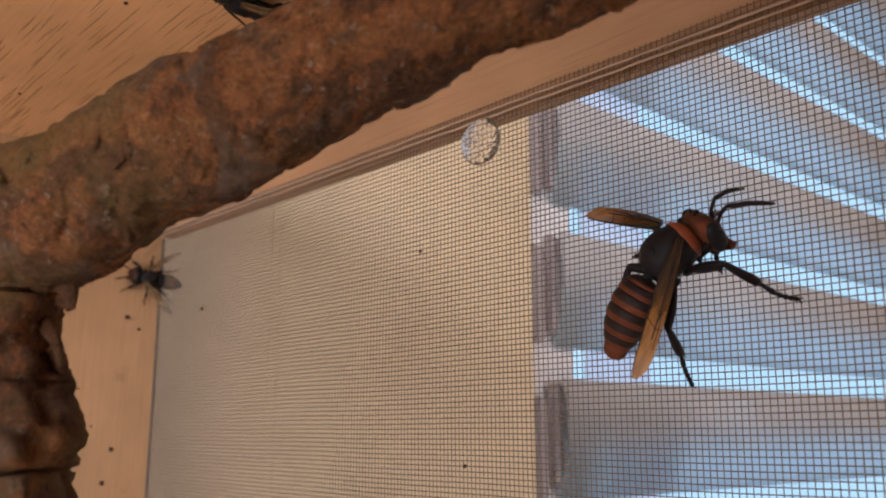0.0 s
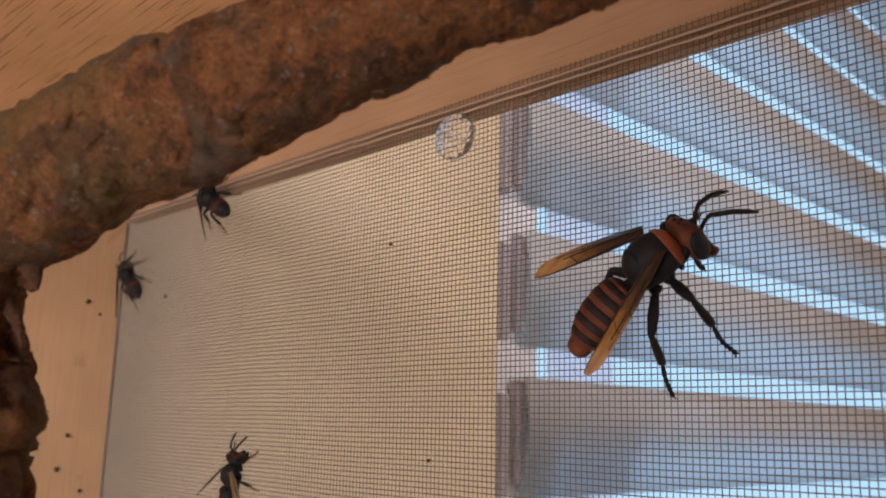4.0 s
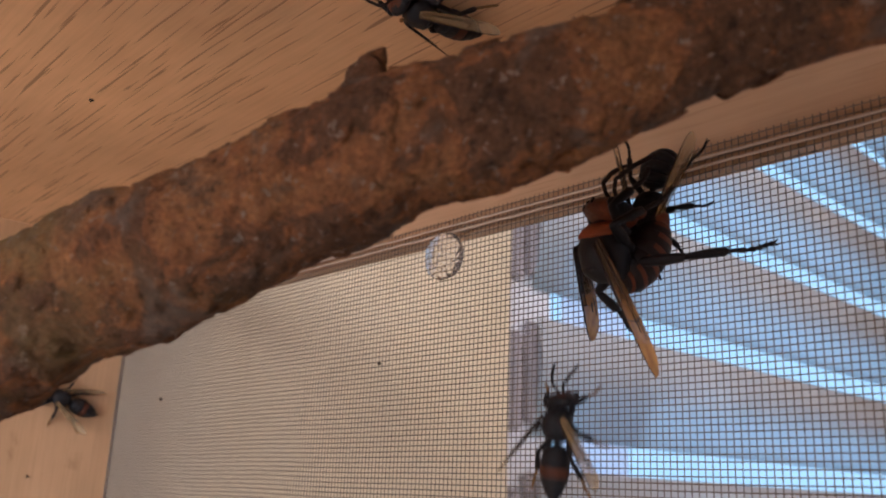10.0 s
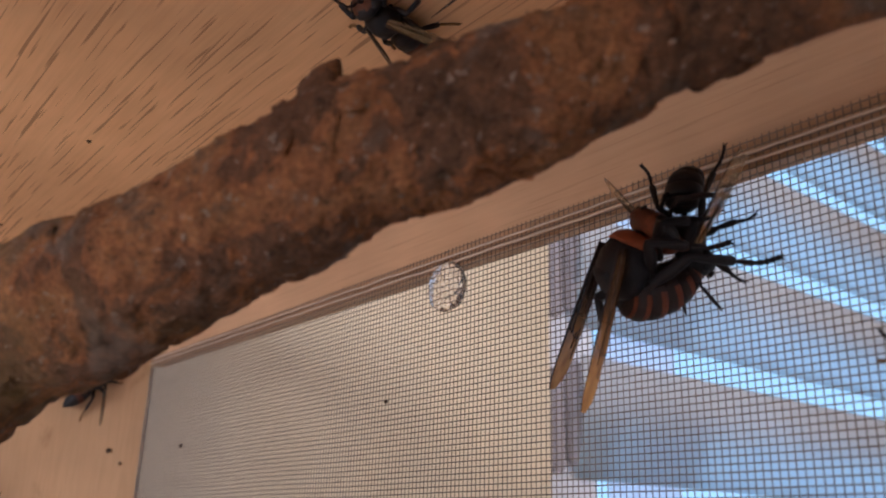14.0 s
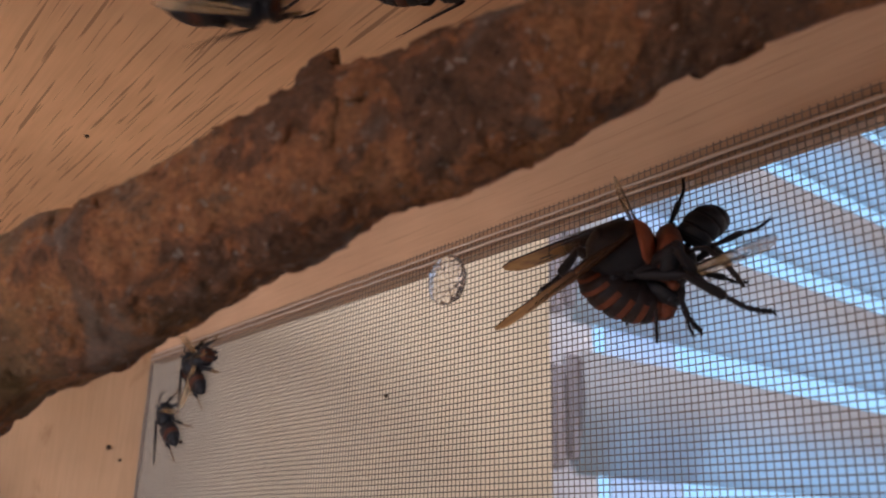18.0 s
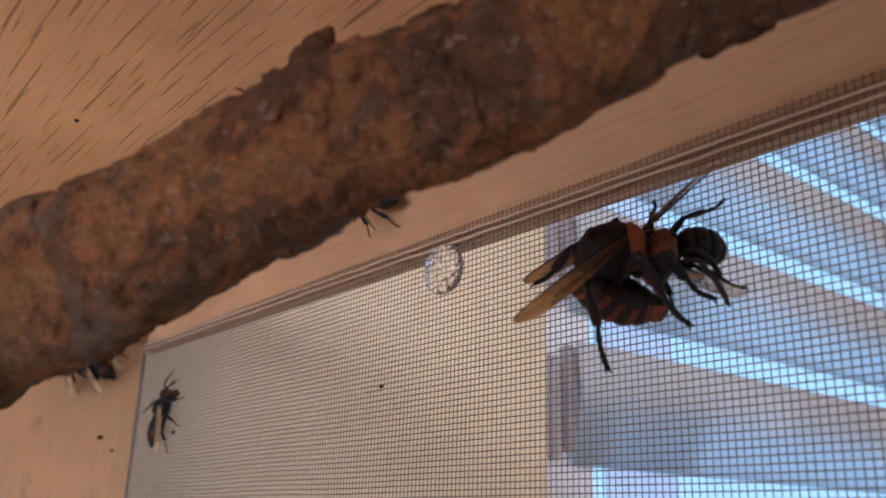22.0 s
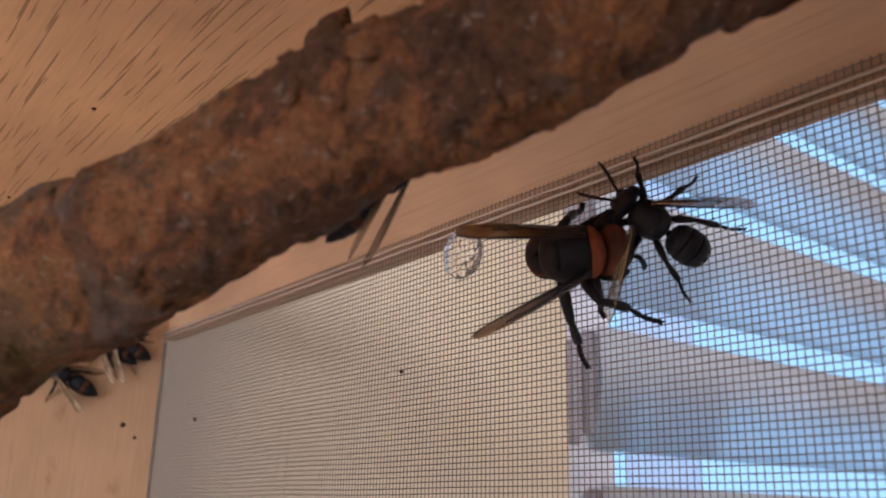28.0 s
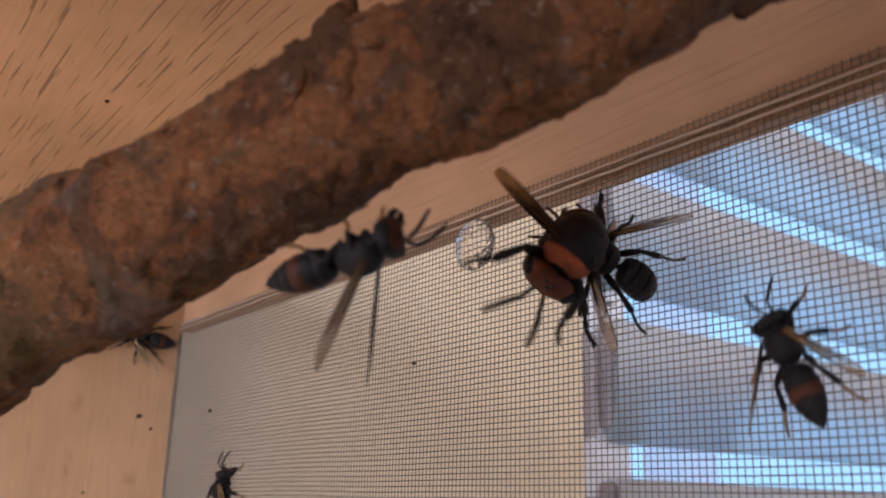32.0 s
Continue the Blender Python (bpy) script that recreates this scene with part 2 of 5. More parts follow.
def wing_material(name, alpha, lo, hi, root):
    m = mat(name, hi, 0.45, spec=0.25)
    n, k, p = nodes_of(m)
    p.inputs["Alpha"].default_value = alpha
    v = coords(n, k, (1, 0.25, 1))
    a = noise_tex(n, k, v, 900, 3)
    r = ramp(n, [(0.35, lo), (0.65, hi)])
    k.new(a.outputs[0], r.inputs[0])
    # smoky brown at the root, paling towards the tip
    sep = n.new("ShaderNodeSeparateXYZ")
    k.new(coords(n, k, (1, 1, 1)).outputs[0], sep.inputs[0])
    span = n.new("ShaderNodeMapRange")
    k.new(sep.outputs[1], span.inputs[0])
    span.inputs[1].default_value, span.inputs[2].default_value = -0.019, -0.004
    k.new(mix(n, k, span.outputs[0], r.outputs[0], root), p.inputs["Base Color"])
    return m


M_WING = wing_material("amber_wing", 0.74, (0.27, 0.125, 0.032), (0.44, 0.225, 0.055), (0.085, 0.032, 0.013))
M_CLEAR = wing_material("clear_wing", 0.40, (0.36, 0.27, 0.16), (0.52, 0.42, 0.27), (0.30, 0.19, 0.085))
n, k, p = nodes_of(M_WING)
c = n.new("ShaderNodeTexCoord")
xyz = n.new("ShaderNodeSeparateXYZ")
k.new(c.outputs["Object"], xyz.inputs[0])
base = n.new("ShaderNodeMapRange")
base.interpolation_type = "SMOOTHSTEP"
base.inputs["From Min"].default_value, base.inputs["From Max"].default_value = -0.003, -0.014
k.new(xyz.outputs["Y"], base.inputs["Value"])
k.new(mix(n, k, base.outputs[0], (0.045, 0.024, 0.012), p.inputs["Base Color"].links[0].from_socket), p.inputs["Base Color"])

# ---------------------------------------------------------------- mesh tools


def finish(name, bm, material, smooth=True):
    me = bpy.data.meshes.new(name)
    bm.normal_update()
    bm.to_mesh(me)
    bm.free()
    for m in material if isinstance(material, (list, tuple)) else [material]:
        me.materials.append(m)
    if smooth:
        me.polygons.foreach_set("use_smooth", [True] * len(me.polygons))
    return me


def part(name, bm, material, parent, label="", smooth=True):
    ob = new(name, finish(name, bm, material, smooth))
    ob.parent = parent
    if label:
        tagged(ob, label)
    return ob


def box(bm, x0, x1, y0, y1, z0, z1, bevel=0.0):
    vs = [bm.verts.new((x, y, z)) for x in (x0, x1) for y in (y0, y1) for z in (z0, z1)]
    faces = [(0, 1, 3, 2), (4, 6, 7, 5), (0, 4, 5, 1), (2, 3, 7, 6), (0, 2, 6, 4), (1, 5, 7, 3)]
    fs = [bm.faces.new([vs[i] for i in f]) for f in faces]
    if bevel:
        es = list({e for f in fs for e in f.edges})
        bmesh.ops.bevel(bm, geom=es, offset=bevel, segments=2, affect="EDGES")
    return vs


def rings(bm, centres, radii, frames, n=12, caps=True, shade=None):
    """Closed skin over rings: centre, (width, height) and the two axes of each ring."""
    rows = []
    for c, (a, b), (u, w) in zip(centres, radii, frames):
        rows.append([bm.verts.new(Vector(c) + u * (a * math.cos(2 * math.pi * i / n)) + w * (b * math.sin(2 * math.pi * i / n))) for i in range(n)])
    for j in range(len(rows) - 1):
        for i in range(n):
            f = bm.faces.new((rows[j][i], rows[j][(i + 1) % n], rows[j + 1][(i + 1) % n], rows[j + 1][i]))
            if shade:
                f.material_index = shade[j]
    if caps:
        for row, back in ((rows[0], True), (rows[-1], False)):
            bm.faces.new(row[::-1] if back else row)
    return rows


def tube(bm, pts, radii, n=8):
    pts = [Vector(p) for p in pts]
    up = Vector((0.13, 0.21, 1)).normalized()
    frames = []
    for i in range(len(pts)):
        d = (pts[min(i + 1, len(pts) - 1)] - pts[max(i - 1, 0)]).normalized()
        ref = up if abs(d.dot(up)) < 0.95 else Vector((1, 0, 0))
        u = d.cross(ref).normalized()
        frames.append((u, u.cross(d).normalized()))
    return rings(bm, pts, [(r, r) for r in radii], frames, n)


def lathe(bm, prof, n=16, shade=None):
    """Along y: rows of (y, z of the centre, half width, half height)."""
    X, Z = Vector((1, 0, 0)), Vector((0, 0, 1))
    return rings(bm, [(0, y, z) for y, z, a, b in prof], [(a, b) for y, z, a, b in prof], [(X, Z)] * len(prof), n, True, shade)


# ---------------------------------------------------------------- the wooden box
ZC = 0.333

bm = bmesh.new()
box(bm, -0.014, 0.434, -0.42, 0.012, ZC, ZC + 0.009)
tagged(new("ceiling", finish("ceiling", bm, M_CEIL, False)), "orange-brown plywood ceiling with short dark pores", "ceiling", kind="structure")

bm = bmesh.new()
box(bm, -0.014, 0.0, -0.42, 0.0, 0.0, ZC, 0.0)
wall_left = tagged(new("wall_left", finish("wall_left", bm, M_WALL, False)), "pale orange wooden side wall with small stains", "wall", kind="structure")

# unseen right wall, placed to shade the right of rail and ceiling
bm = bmesh.new()
box(bm, 0.42, 0.434, -0.42, 0.012, 0.0, ZC)
tagged(new("wall_right", finish("wall_right", bm, M_WALL, False)), "unseen plain wooden side wall, set in to shade the rail's right end", "wall", kind="structure")

bm = bmesh.new()
box(bm, -0.014, 0.434, -0.42, 0.012, -0.012, 0.0)
tagged(new("floor", finish("floor", bm, M_BOUNCE, False)), "unseen plain floor of the box, pale to bounce light upwards", "floor", kind="structure")

# top rail: its lower edge drops slightly away from the side wall
bm = bmesh.new()
vs = box(bm, 0.0, 0.42, 0.0, 0.004, 0.300, ZC)
vs[0].co.z = vs[2].co.z = 0.3028
vs[4].co.z = vs[6].co.z = 0.2999
tagged(new("rail_top", finish("rail_top", bm, M_RAIL, False)), "light brown wooden top rail of the screen", "rail", kind="structure")
bm = bmesh.new()
box(bm, 0.0, 0.42, 0.0, 0.012, 0.0, 0.03)
tagged(new("rail_bottom", finish("rail_bottom", bm, M_RAIL, False)), "plain wooden bottom rail of the screen", "rail", kind="structure")
bm = bmesh.new()
vs = []
for i in range(41):
    z = 0.03 + 0.272 * i / 40
    a = 0.0007 + 0.00035 * noise.noise(Vector((z * 160, 1, 0)))
    b = 0.0010 + 0.0006 * noise.noise(Vector((z * 220, 9, 0)))
    vs.append([bm.verts.new(p) for p in ((0.0, -b, z), (a, -b * 0.5, z), (a, 0.0, z))])
for i in range(40):
    for j in range(2):
        bm.faces.new((vs[i][j], vs[i][j + 1], vs[i + 1][j + 1], vs[i + 1][j]))
tagged(new("trim_seam", finish("trim_seam", bm, M_SEAM, False)), "dark glued seam between wall and screen", "seam", kind="structure")


# ---------------------------------------------------------------- insect screen
def screen_wires():
    pitch, rise, r = 0.00140, 0.00128, 0.000122
    x0, x1, z0, z1 = 0.0008, 0.4195, 0.02, 0.3059
    verts, faces = [], []

    def warp(x, z):
        a = noise.noise(Vector((x * 22, z * 22, 1.7)))
        b = noise.noise(Vector((x * 60, z * 14, 7.1)))
        sag = 0.9 if x < 0.5 else 0.5
        return (0.00035 * a + 0.00016 * b * sag, 0.0007 * noise.noise(Vector((x * 15, z * 15, 4.2))), 0.0003 * noise.noise(Vector((x * 25, z * 25, 9.4))))

    def wire(pts, ax):
        base = len(verts)
        for x, z in pts:
            dx, dy, dz = warp(x, z)
            y = -0.0012 + dy + (0.00009 if ax else -0.00009)
            for i in range(4):
                c, s = math.cos(math.pi / 2 * i) * r, math.sin(math.pi / 2 * i) * r
                verts.append((x + dx + (0 if ax else c), y + s, z + dz + (c if ax else 0)))
        for j in range(len(pts) - 1):
            for i in range(4):
                a, b = base + j * 4 + i, base + j * 4 + (i + 1) % 4
                faces.append((a, b, b + 4, a + 4))

    n = int((x1 - x0) / pitch)
    for i in range(n):
        x = x0 + i * pitch
        wire([(x, z0 + (z1 - z0) * j / 60) for j in range(61)], 0)
    n = int((z1 - z0) / rise) + 1
    for i in range(n):
        z = z0 + i * rise
        wire([(x0 + (x1 - x0) * j / 110, z) for j in range(111)], 1)
    me = bpy.data.meshes.new("wires")
    me.from_pydata(verts, [], faces)
    me.materials.append(M_WIRE)
    me.polygons.foreach_set("use_smooth", [True] * len(me.polygons))
    return me


screen = tagged(new("insect_screen"), "fine dark woven insect screen stretched under the rail", "insect screen")
w = tagged(new("wire_mesh", screen_wires()), kind="stuff")
w.parent = screen
for drop, seed in ((0.0, 5), (0.00165, 8)):
    bm = bmesh.new()
    pts = [(0.002 + 0.416 * i / 120, -0.0019 + 0.0002 * noise.noise(Vector((i * 0.9, seed - 5, 0))), 0.3050 - drop - 0.00284 * i / 120 + 0.00025 * noise.noise(Vector((i * 0.4, seed, 0)))) for i in range(121)]
    tube(bm, pts, [0.00026 + 0.00008 * noise.noise(Vector((i * 1.3, seed - 3, 0))) for i in range(121)], 6)
    part("cord", bm, M_STITCH, screen, "pale cord along the screen's upper hem")

# ---------------------------------------------------------------- glue blob
bm = bmesh.new()
bmesh.ops.create_icosphere(bm, subdivisions=4, radius=1)
for v in bm.verts:
    n1 = noise.noise(v.co * 1.3) * 0.09 + noise.noise(v.co * 4.5) * 0.05 + noise.noise(v.co * 11) * 0.02
    v.co *= 1 + n1
    v.co = Vector((v.co.x * 0.0068, v.co.y * 0.0022, v.co.z * 0.0060))
blob = new("glue_blob", finish("glue_blob", bm, M_GLUE))
blob.location = (0.1895, -0.0025, 0.2960)
tagged(blob, "clear blob of hot glue holding the screen", "glue blob")

# ---------------------------------------------------------------- specks of dirt
M_DIRT = chitin("dirt", (0.05, 0.03, 0.018), 0.8)


def speck(place, r, seed):
    bm = bmesh.new()
    bmesh.ops.create_icosphere(bm, subdivisions=2, radius=r)
    for v in bm.verts:
        v.co *= 1 + 0.5 * noise.noise(v.co * (0.9 / r) + Vector((seed, 0, 0)))
    ob = new("dirt_speck", finish("dirt_speck", bm, M_DIRT))
    ob.location = place
    tagged(ob, "tiny dark speck of dirt", "dirt", "specks of dirt")


for k, (place, r) in enumerate((((0.0002, -0.0134, 0.2686), 0.0009), ((0.0002, -0.0082, 0.2641), 0.0006), ((0.0002, -0.0159, 0.2176), 0.0008), ((0.0002, -0.0183, 0.2051), 0.0009), ((0.0002, -0.0090, 0.1971), 0.0007),
                                ((0.0400, -0.0014, 0.2688), 0.0007), ((0.1650, -0.0014, 0.2716), 0.0005), ((0.1820, -0.0014, 0.2160), 0.0005), ((0.1297, -0.0722, 0.3329), 0.0006),
                                ((0.0459, -0.0732, 0.3329), 0.0005), ((0.0002, -0.0300, 0.2400), 0.0005), ((0.0002, -0.0240, 0.2260), 0.0004))):
    speck(place, r, k * 3.1)

# ---------------------------------------------------------------- branch
AXIS = [(0.150, -0.131, 0.243, 0.0165), (0.1916, -0.1073, 0.2580, 0.0130), (0.2064, -0.0986, 0.2656, 0.0115),
        (0.223, -0.0889, 0.2722, 0.0113), (0.2383, -0.0799, 0.2791, 0.0106), (0.2527, -0.0715, 0.2855, 0.0104),
        (0.2663, -0.0635, 0.2893, 0.0097), (0.2789, -0.0561, 0.2934, 0.0086), (0.2907, -0.0492, 0.2979, 0.0074),
        (0.3018, -0.0427, 0.3007, 0.0067), (0.335, -0.023, 0.309, 0.0070), (0.372, -0.004, 0.318, 0.0066)]


def spline(rows, per):
    out = []
    for i in range(len(rows) - 1):
        p = [Vector(rows[max(0, min(len(rows) - 1, j))]) for j in (i - 1, i, i + 1, i + 2)]
        for s in range(per):
            t = s / per
            out.append(0.5 * (2 * p[1] + (p[2] - p[0]) * t + (2 * p[0] - 5 * p[1] + 4 * p[2] - p[3]) * t * t + (3 * p[1] - p[0] - 3 * p[2] + p[3]) * t ** 3))
    out.append(Vector(rows[-1]))
    return out


def bark_tube(rows, per, n, rough, seed):
    bm = bmesh.new()
    pts = [Vector((*r,)) for r in spline(rows, per)]
    got = tube(bm, [p[:3] for p in pts], [p[3] for p in pts], n)
    for p, row in zip(pts, got):
        c = Vector(p[:3])
        for v in row:
            d = v.co - c
            q = v.co * 1.0 + Vector((seed, 0, 0))
            plate = max(0.0, min(1.0, (noise.noise(q * 110) + 0.35 * noise.noise(q * 390) + 0.06) * 7))
            k = 0.055 * plate - 0.03 + 0.10 * noise.noise(q * 70) + 0.06 * noise.noise(q * 190) + 0.03 * noise.noise(q * 420)
            k += 0.035 * max(0, noise.noise(q * 640) - 0.15) - 0.05 * max(0, 0.12 - abs(noise.noise(q * 230)))
            v.co = c + d * (1 + rough * k)
    return bm


branch = tagged(new("branch"), "rough brown bark-covered branch wedged under the ceiling", "branch")
limb = part("limb", bark_tube(AXIS, 54, 150, 1.0, 0), M_BARK, branch)
part("broken_stump", bark_tube([(0.1845, -0.1130, 0.262, 0.010), (0.1875, -0.1105, 0.247, 0.0095), (0.1870, -0.1100, 0.232, 0.0105), (0.1885, -0.1090, 0.217, 0.0125), (0.1895, -0.1080, 0.19, 0.013), (0.193, -0.106, 0.13, 0.013), (0.195, -0.104, 0.0, 0.014)], 22, 64, 2.3, 3), M_BARK, branch, "ragged broken stump with torn dark bark")
part("knot", bark_tube([(0.2500, -0.0727, 0.2868, 0.0095), (0.2492, -0.0732, 0.2925, 0.0066), (0.2488, -0.0734, 0.2965, 0.0043), (0.2492, -0.0732, 0.2992, 0.0028), (0.2500, -0.0727, 0.3010, 0.0015), (0.2506, -0.0723, 0.3022, 0.0003)], 8, 26, 2.9, 9), M_BARK, branch, "short snapped twig")


def shard(a, b, r, seed):
    """A torn sliver of bark from a to b."""
    a, b = Vector(a), Vector(b)
    m = a.lerp(b, 0.55) + Vector((0.0006, 0.0004, 0.0003))
    part("bark_shard", bark_tube([(*a, r), (*m, r * 0.62), (*b, r * 0.12)], 7, 12, 2.2, seed), M_BARK, branch)


shard((0.1945, -0.1055, 0.2515), (0.1996, -0.1026, 0.2430), 0.0030, 1)
shard((0.1915, -0.1072, 0.2500), (0.1935, -0.1060, 0.2405), 0.0024, 4)

random.seed(5)
for i in range(11):
    z = 0.2495 - 0.0042 * i
    c = Vector((0.1873, -0.1100, z)) + Vector((0.65, 0.76, 0)) * (0.0078 + 0.0003 * i) + Vector((0.76, -0.65, 0)) * random.uniform(-0.004, 0.003)
    shard(c, c + Vector((0.65, 0.76, 0)) * random.uniform(0.0012, 0.0042) - Vector((0, 0, random.uniform(0.002, 0.0075))), random.uniform(0.0012, 0.0026), 11 + i)

# loose crumbs and scales of bark, some of them pale
M_SCALE = chitin("pale_bark_scale", (0.19, 0.125, 0.085), 0.85)


def bark_scale(at, normal, r, thick, material):
    bm = bmesh.new()
    u = normal.cross(Vector((random.uniform(-1, 1), random.uniform(-1, 1), random.uniform(-1, 1)))).normalized()
    w = normal.cross(u)
    lean = u * random.uniform(-0.08, 0.08) + w * random.uniform(-0.08, 0.08)
    n, long = 9, random.uniform(1.0, 2.0)
    rows = []
    for k, h in ((1.0, -0.5), (0.93, 0.75), (0.55, 1.0)):
        row = []
        for i in range(n):
            a = 2 * math.pi * i / n
            d = (u * math.cos(a) * long + w * math.sin(a)) * (r * k)
            row.append(d)
        rows.append((row, h))
    jag = [random.uniform(0.6, 1.25) for i in range(n)]
    made = [[bm.verts.new(at + d * jag[i] + normal * (thick * h * random.uniform(0.7, 1.2) + d.dot(lean))) for i, d in enumerate(row)] for row, h in rows]
    for p, q in zip(made, made[1:]):
        for i in range(n):
            bm.faces.new((p[i], p[(i + 1) % n], q[(i + 1) % n], q[i]))
    bm.faces.new(made[-1])
    part("bark_scale", bm, material, branch)


verts = limb.data.vertices
for i in range(420):
    j = random.randrange(int(len(verts) * 0.06), int(len(verts) * 0.80))
    v, ring = verts[j], j // 150 * 150
    out = (v.co - (verts[ring].co + verts[ring + 75].co) / 2).normalized()
    big = random.random() < 0.45
    bark_scale(v.co.copy(), out, random.uniform(0.0008, 0.0020) if big else random.uniform(0.00014, 0.0004), random.uniform(0.00012, 0.00030), M_BARK if big or random.random() < 0.4 else M_SCALE)

# ---------------------------------------------------------------- window side of the room
PX = -0.022
bm = bmesh.new()
box(bm, PX - 0.04, PX, 0.0060, 0.250, -0.03, 1.6)
tagged(new("wall_window", finish("wall_window", bm, M_PANEL, False)), "cream painted panel beside the shutter", "wall", kind="structure")
for y in (0.0645, 0.0690):
    bm = bmesh.new()
    tube(bm, [(PX - 0.0001, y + 0.0004 * noise.noise(Vector((i * 0.2, y * 90, 0))), 0.02 * i) for i in range(50)], [0.00045] * 50, 8)
    tagged(new("trim_bead", finish("trim_bead", bm, M_PANEL)), "thin cream bead running up the painted panel", "bead", kind="structure")


def shutter():
    sh = tagged(new("window_shutter"), "white louvred window shutter with daylight between the slats", "shutter")
    sh.location = (PX, 0.25, 0)
    bm = bmesh.new()
    box(bm, -0.030, -0.008, 0.0, 0.050, -0.03, 1.6, 0.002)
    part("stile", bm, M_SLAT, sh, "", False)
    bm = bmesh.new()
    box(bm, -0.045, -0.012, 0.86, 0.90, -0.03, 1.6, 0.002)
    part("stile", bm, M_SLAT, sh, "", False)
    bm = bmesh.new()
    prof = []
    for i in range(9):
        s = i / 8
        prof.append((0.002 - 0.006 * s + 0.006 * math.sin(math.pi * s), 0.002 + 0.075 * (1 - s)))
    th = 0.0024
    loops = []
    for y in (0.026, 0.86):
        loops.append([bm.verts.new((x + th / 2, y, z)) for x, z in prof] + [bm.verts.new((x - th / 2, y, z)) for x, z in prof[::-1]])
    m = len(loops[0])
    for i in range(m):
        bm.faces.new((loops[0][i], loops[1][i], loops[1][(i + 1) % m], loops[0][(i + 1) % m]))
    bm.faces.new(loops[0])
    bm.faces.new(loops[1][::-1])
    bmesh.ops.recalc_face_normals(bm, faces=bm.faces)
    me = finish("slat", bm, M_SLAT_GLOW, True)
    for a, b in ((0.066, 0.140),):
        bm = bmesh.new()
        box(bm, -0.0135, -0.0120, a, b, -0.03, 1.6)
        part("ladder_tape", bm, M_TAPE, sh, "pale cloth tape joining the slats", False)
    bm = bmesh.new()
    box(bm, -0.0075, 0.001, 0.002, 0.013, 0.004, 0.066, 0.002)
    box(bm, -0.0075, -0.002, 0.019, 0.032, 0.010, 0.075, 0.002)
    clip = finish("end_clip", bm, M_CLIP, False)
    for i in range(-4, 15):
        z = 0.275 + i * 0.0955
        ob = new("slat", me)
        ob.parent, ob.location = sh, (0, 0, z)
        ob = new("end_clip", clip)
        ob.parent, ob.location = sh, (0, 0, z)
    return sh


shutter()

# pale bluish daylight outside the shutter
M_OUT = bpy.data.materials.new("outdoor_haze")
M_OUT.use_nodes = True
nt = M_OUT.node_tree
e = nt.nodes.new("ShaderNodeEmission")
e.inputs["Color"].default_value, e.inputs["Strength"].default_value = (0.50, 0.79, 0.98, 1), 0.46
nt.links.new(e.outputs[0], nt.nodes["Material Output"].inputs["Surface"])
bm = bmesh.new()
box(bm, -1.24, -1.2, 0.5, 5.6, -0.6, 3.2)
tagged(new("backdrop", finish("backdrop", bm, M_OUT, False)), "hazy pale blue daylight outside the window", "backdrop", kind="structure")

# unseen plain room around the box, closed to keep sky light out
for name, b in (("wall_north", (-0.1, 2.4, 1.5, 1.55, -0.03, 1.6)), 
                ("wall_west_front", (-0.062, PX, 1.15, 1.5, -0.03, 1.6)), ("wall_west_back", (-0.062, PX - 0.001, -1.5, 0.006, -0.03, 1.6)),
                ("ceiling_room", (-0.1, 2.45, -1.55, 1.55, 1.6, 1.65)), ("floor_room", (-0.1, 2.45, -1.55, 1.55, -0.05, -0.012))):
    bm = bmesh.new()
    box(bm, *b)
    tagged(new(name, finish(name, bm, M_BOUNCE if name == "floor_room" else M_ROOM, False)), "unseen plain warm plastered room surface, closing out the sky", "wall", kind="structure")
bm = bmesh.new()
for b in ((-0.1, 0.35, -1.55, -1.5, -0.03, 1.6), (1.45, 2.45, -1.55, -1.5, -0.03, 1.6), (0.35, 1.45, -1.55, -1.5, 0.92, 1.6)):
    box(bm, *b)
tagged(new("wall_south", finish("wall_south", bm, M_ROOM, False)), "unseen warm plastered room wall with an opening for the added back lamp", "wall", kind="structure")


# unseen east wall, its opening cut to hold the added fill lamp
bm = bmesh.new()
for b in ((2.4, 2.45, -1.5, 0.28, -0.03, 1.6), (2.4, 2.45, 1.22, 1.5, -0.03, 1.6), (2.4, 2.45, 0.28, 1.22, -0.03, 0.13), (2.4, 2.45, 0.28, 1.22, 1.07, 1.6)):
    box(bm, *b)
tagged(new("wall_east", finish("wall_east", bm, M_ROOM, False)), "unseen warm plastered room wall with an opening for the added side fill", "wall", kind="structure")


# ---------------------------------------------------------------- hornets
SEG = (-0.7, -1.9, -3.9, -6.5, -9.1, -11.6, -13.9)


def segment_pose(y, curl, mm):
    """Where a ring of the abdomen lies when the whole is bent towards the belly by curl degrees."""
    s, c = -y / 18.0, radians(max(curl, 4.0))
    r, a = 18.0 / c, c * s
    return pose(0, -r * math.sin(a) * mm, (r * math.cos(a) - r) * mm, math.degrees(a), 0, 0)


def bend(h, size, rows):
    """Key the bend of a hornet's abdomen: rows of seconds and degrees."""
    abd = next(c for c in h.children if c.name.startswith("abdomen"))
    walk(abd, [(t, pose(0, -0.0052 * size, 0.0050 * size, fold)) for t, c, fold in rows])
    for y, seg in zip(SEG, abd.children):
        walk(seg, [(t, segment_pose(y, c, 0.001 * size)) for t, c, fold in rows])


RIG = {}


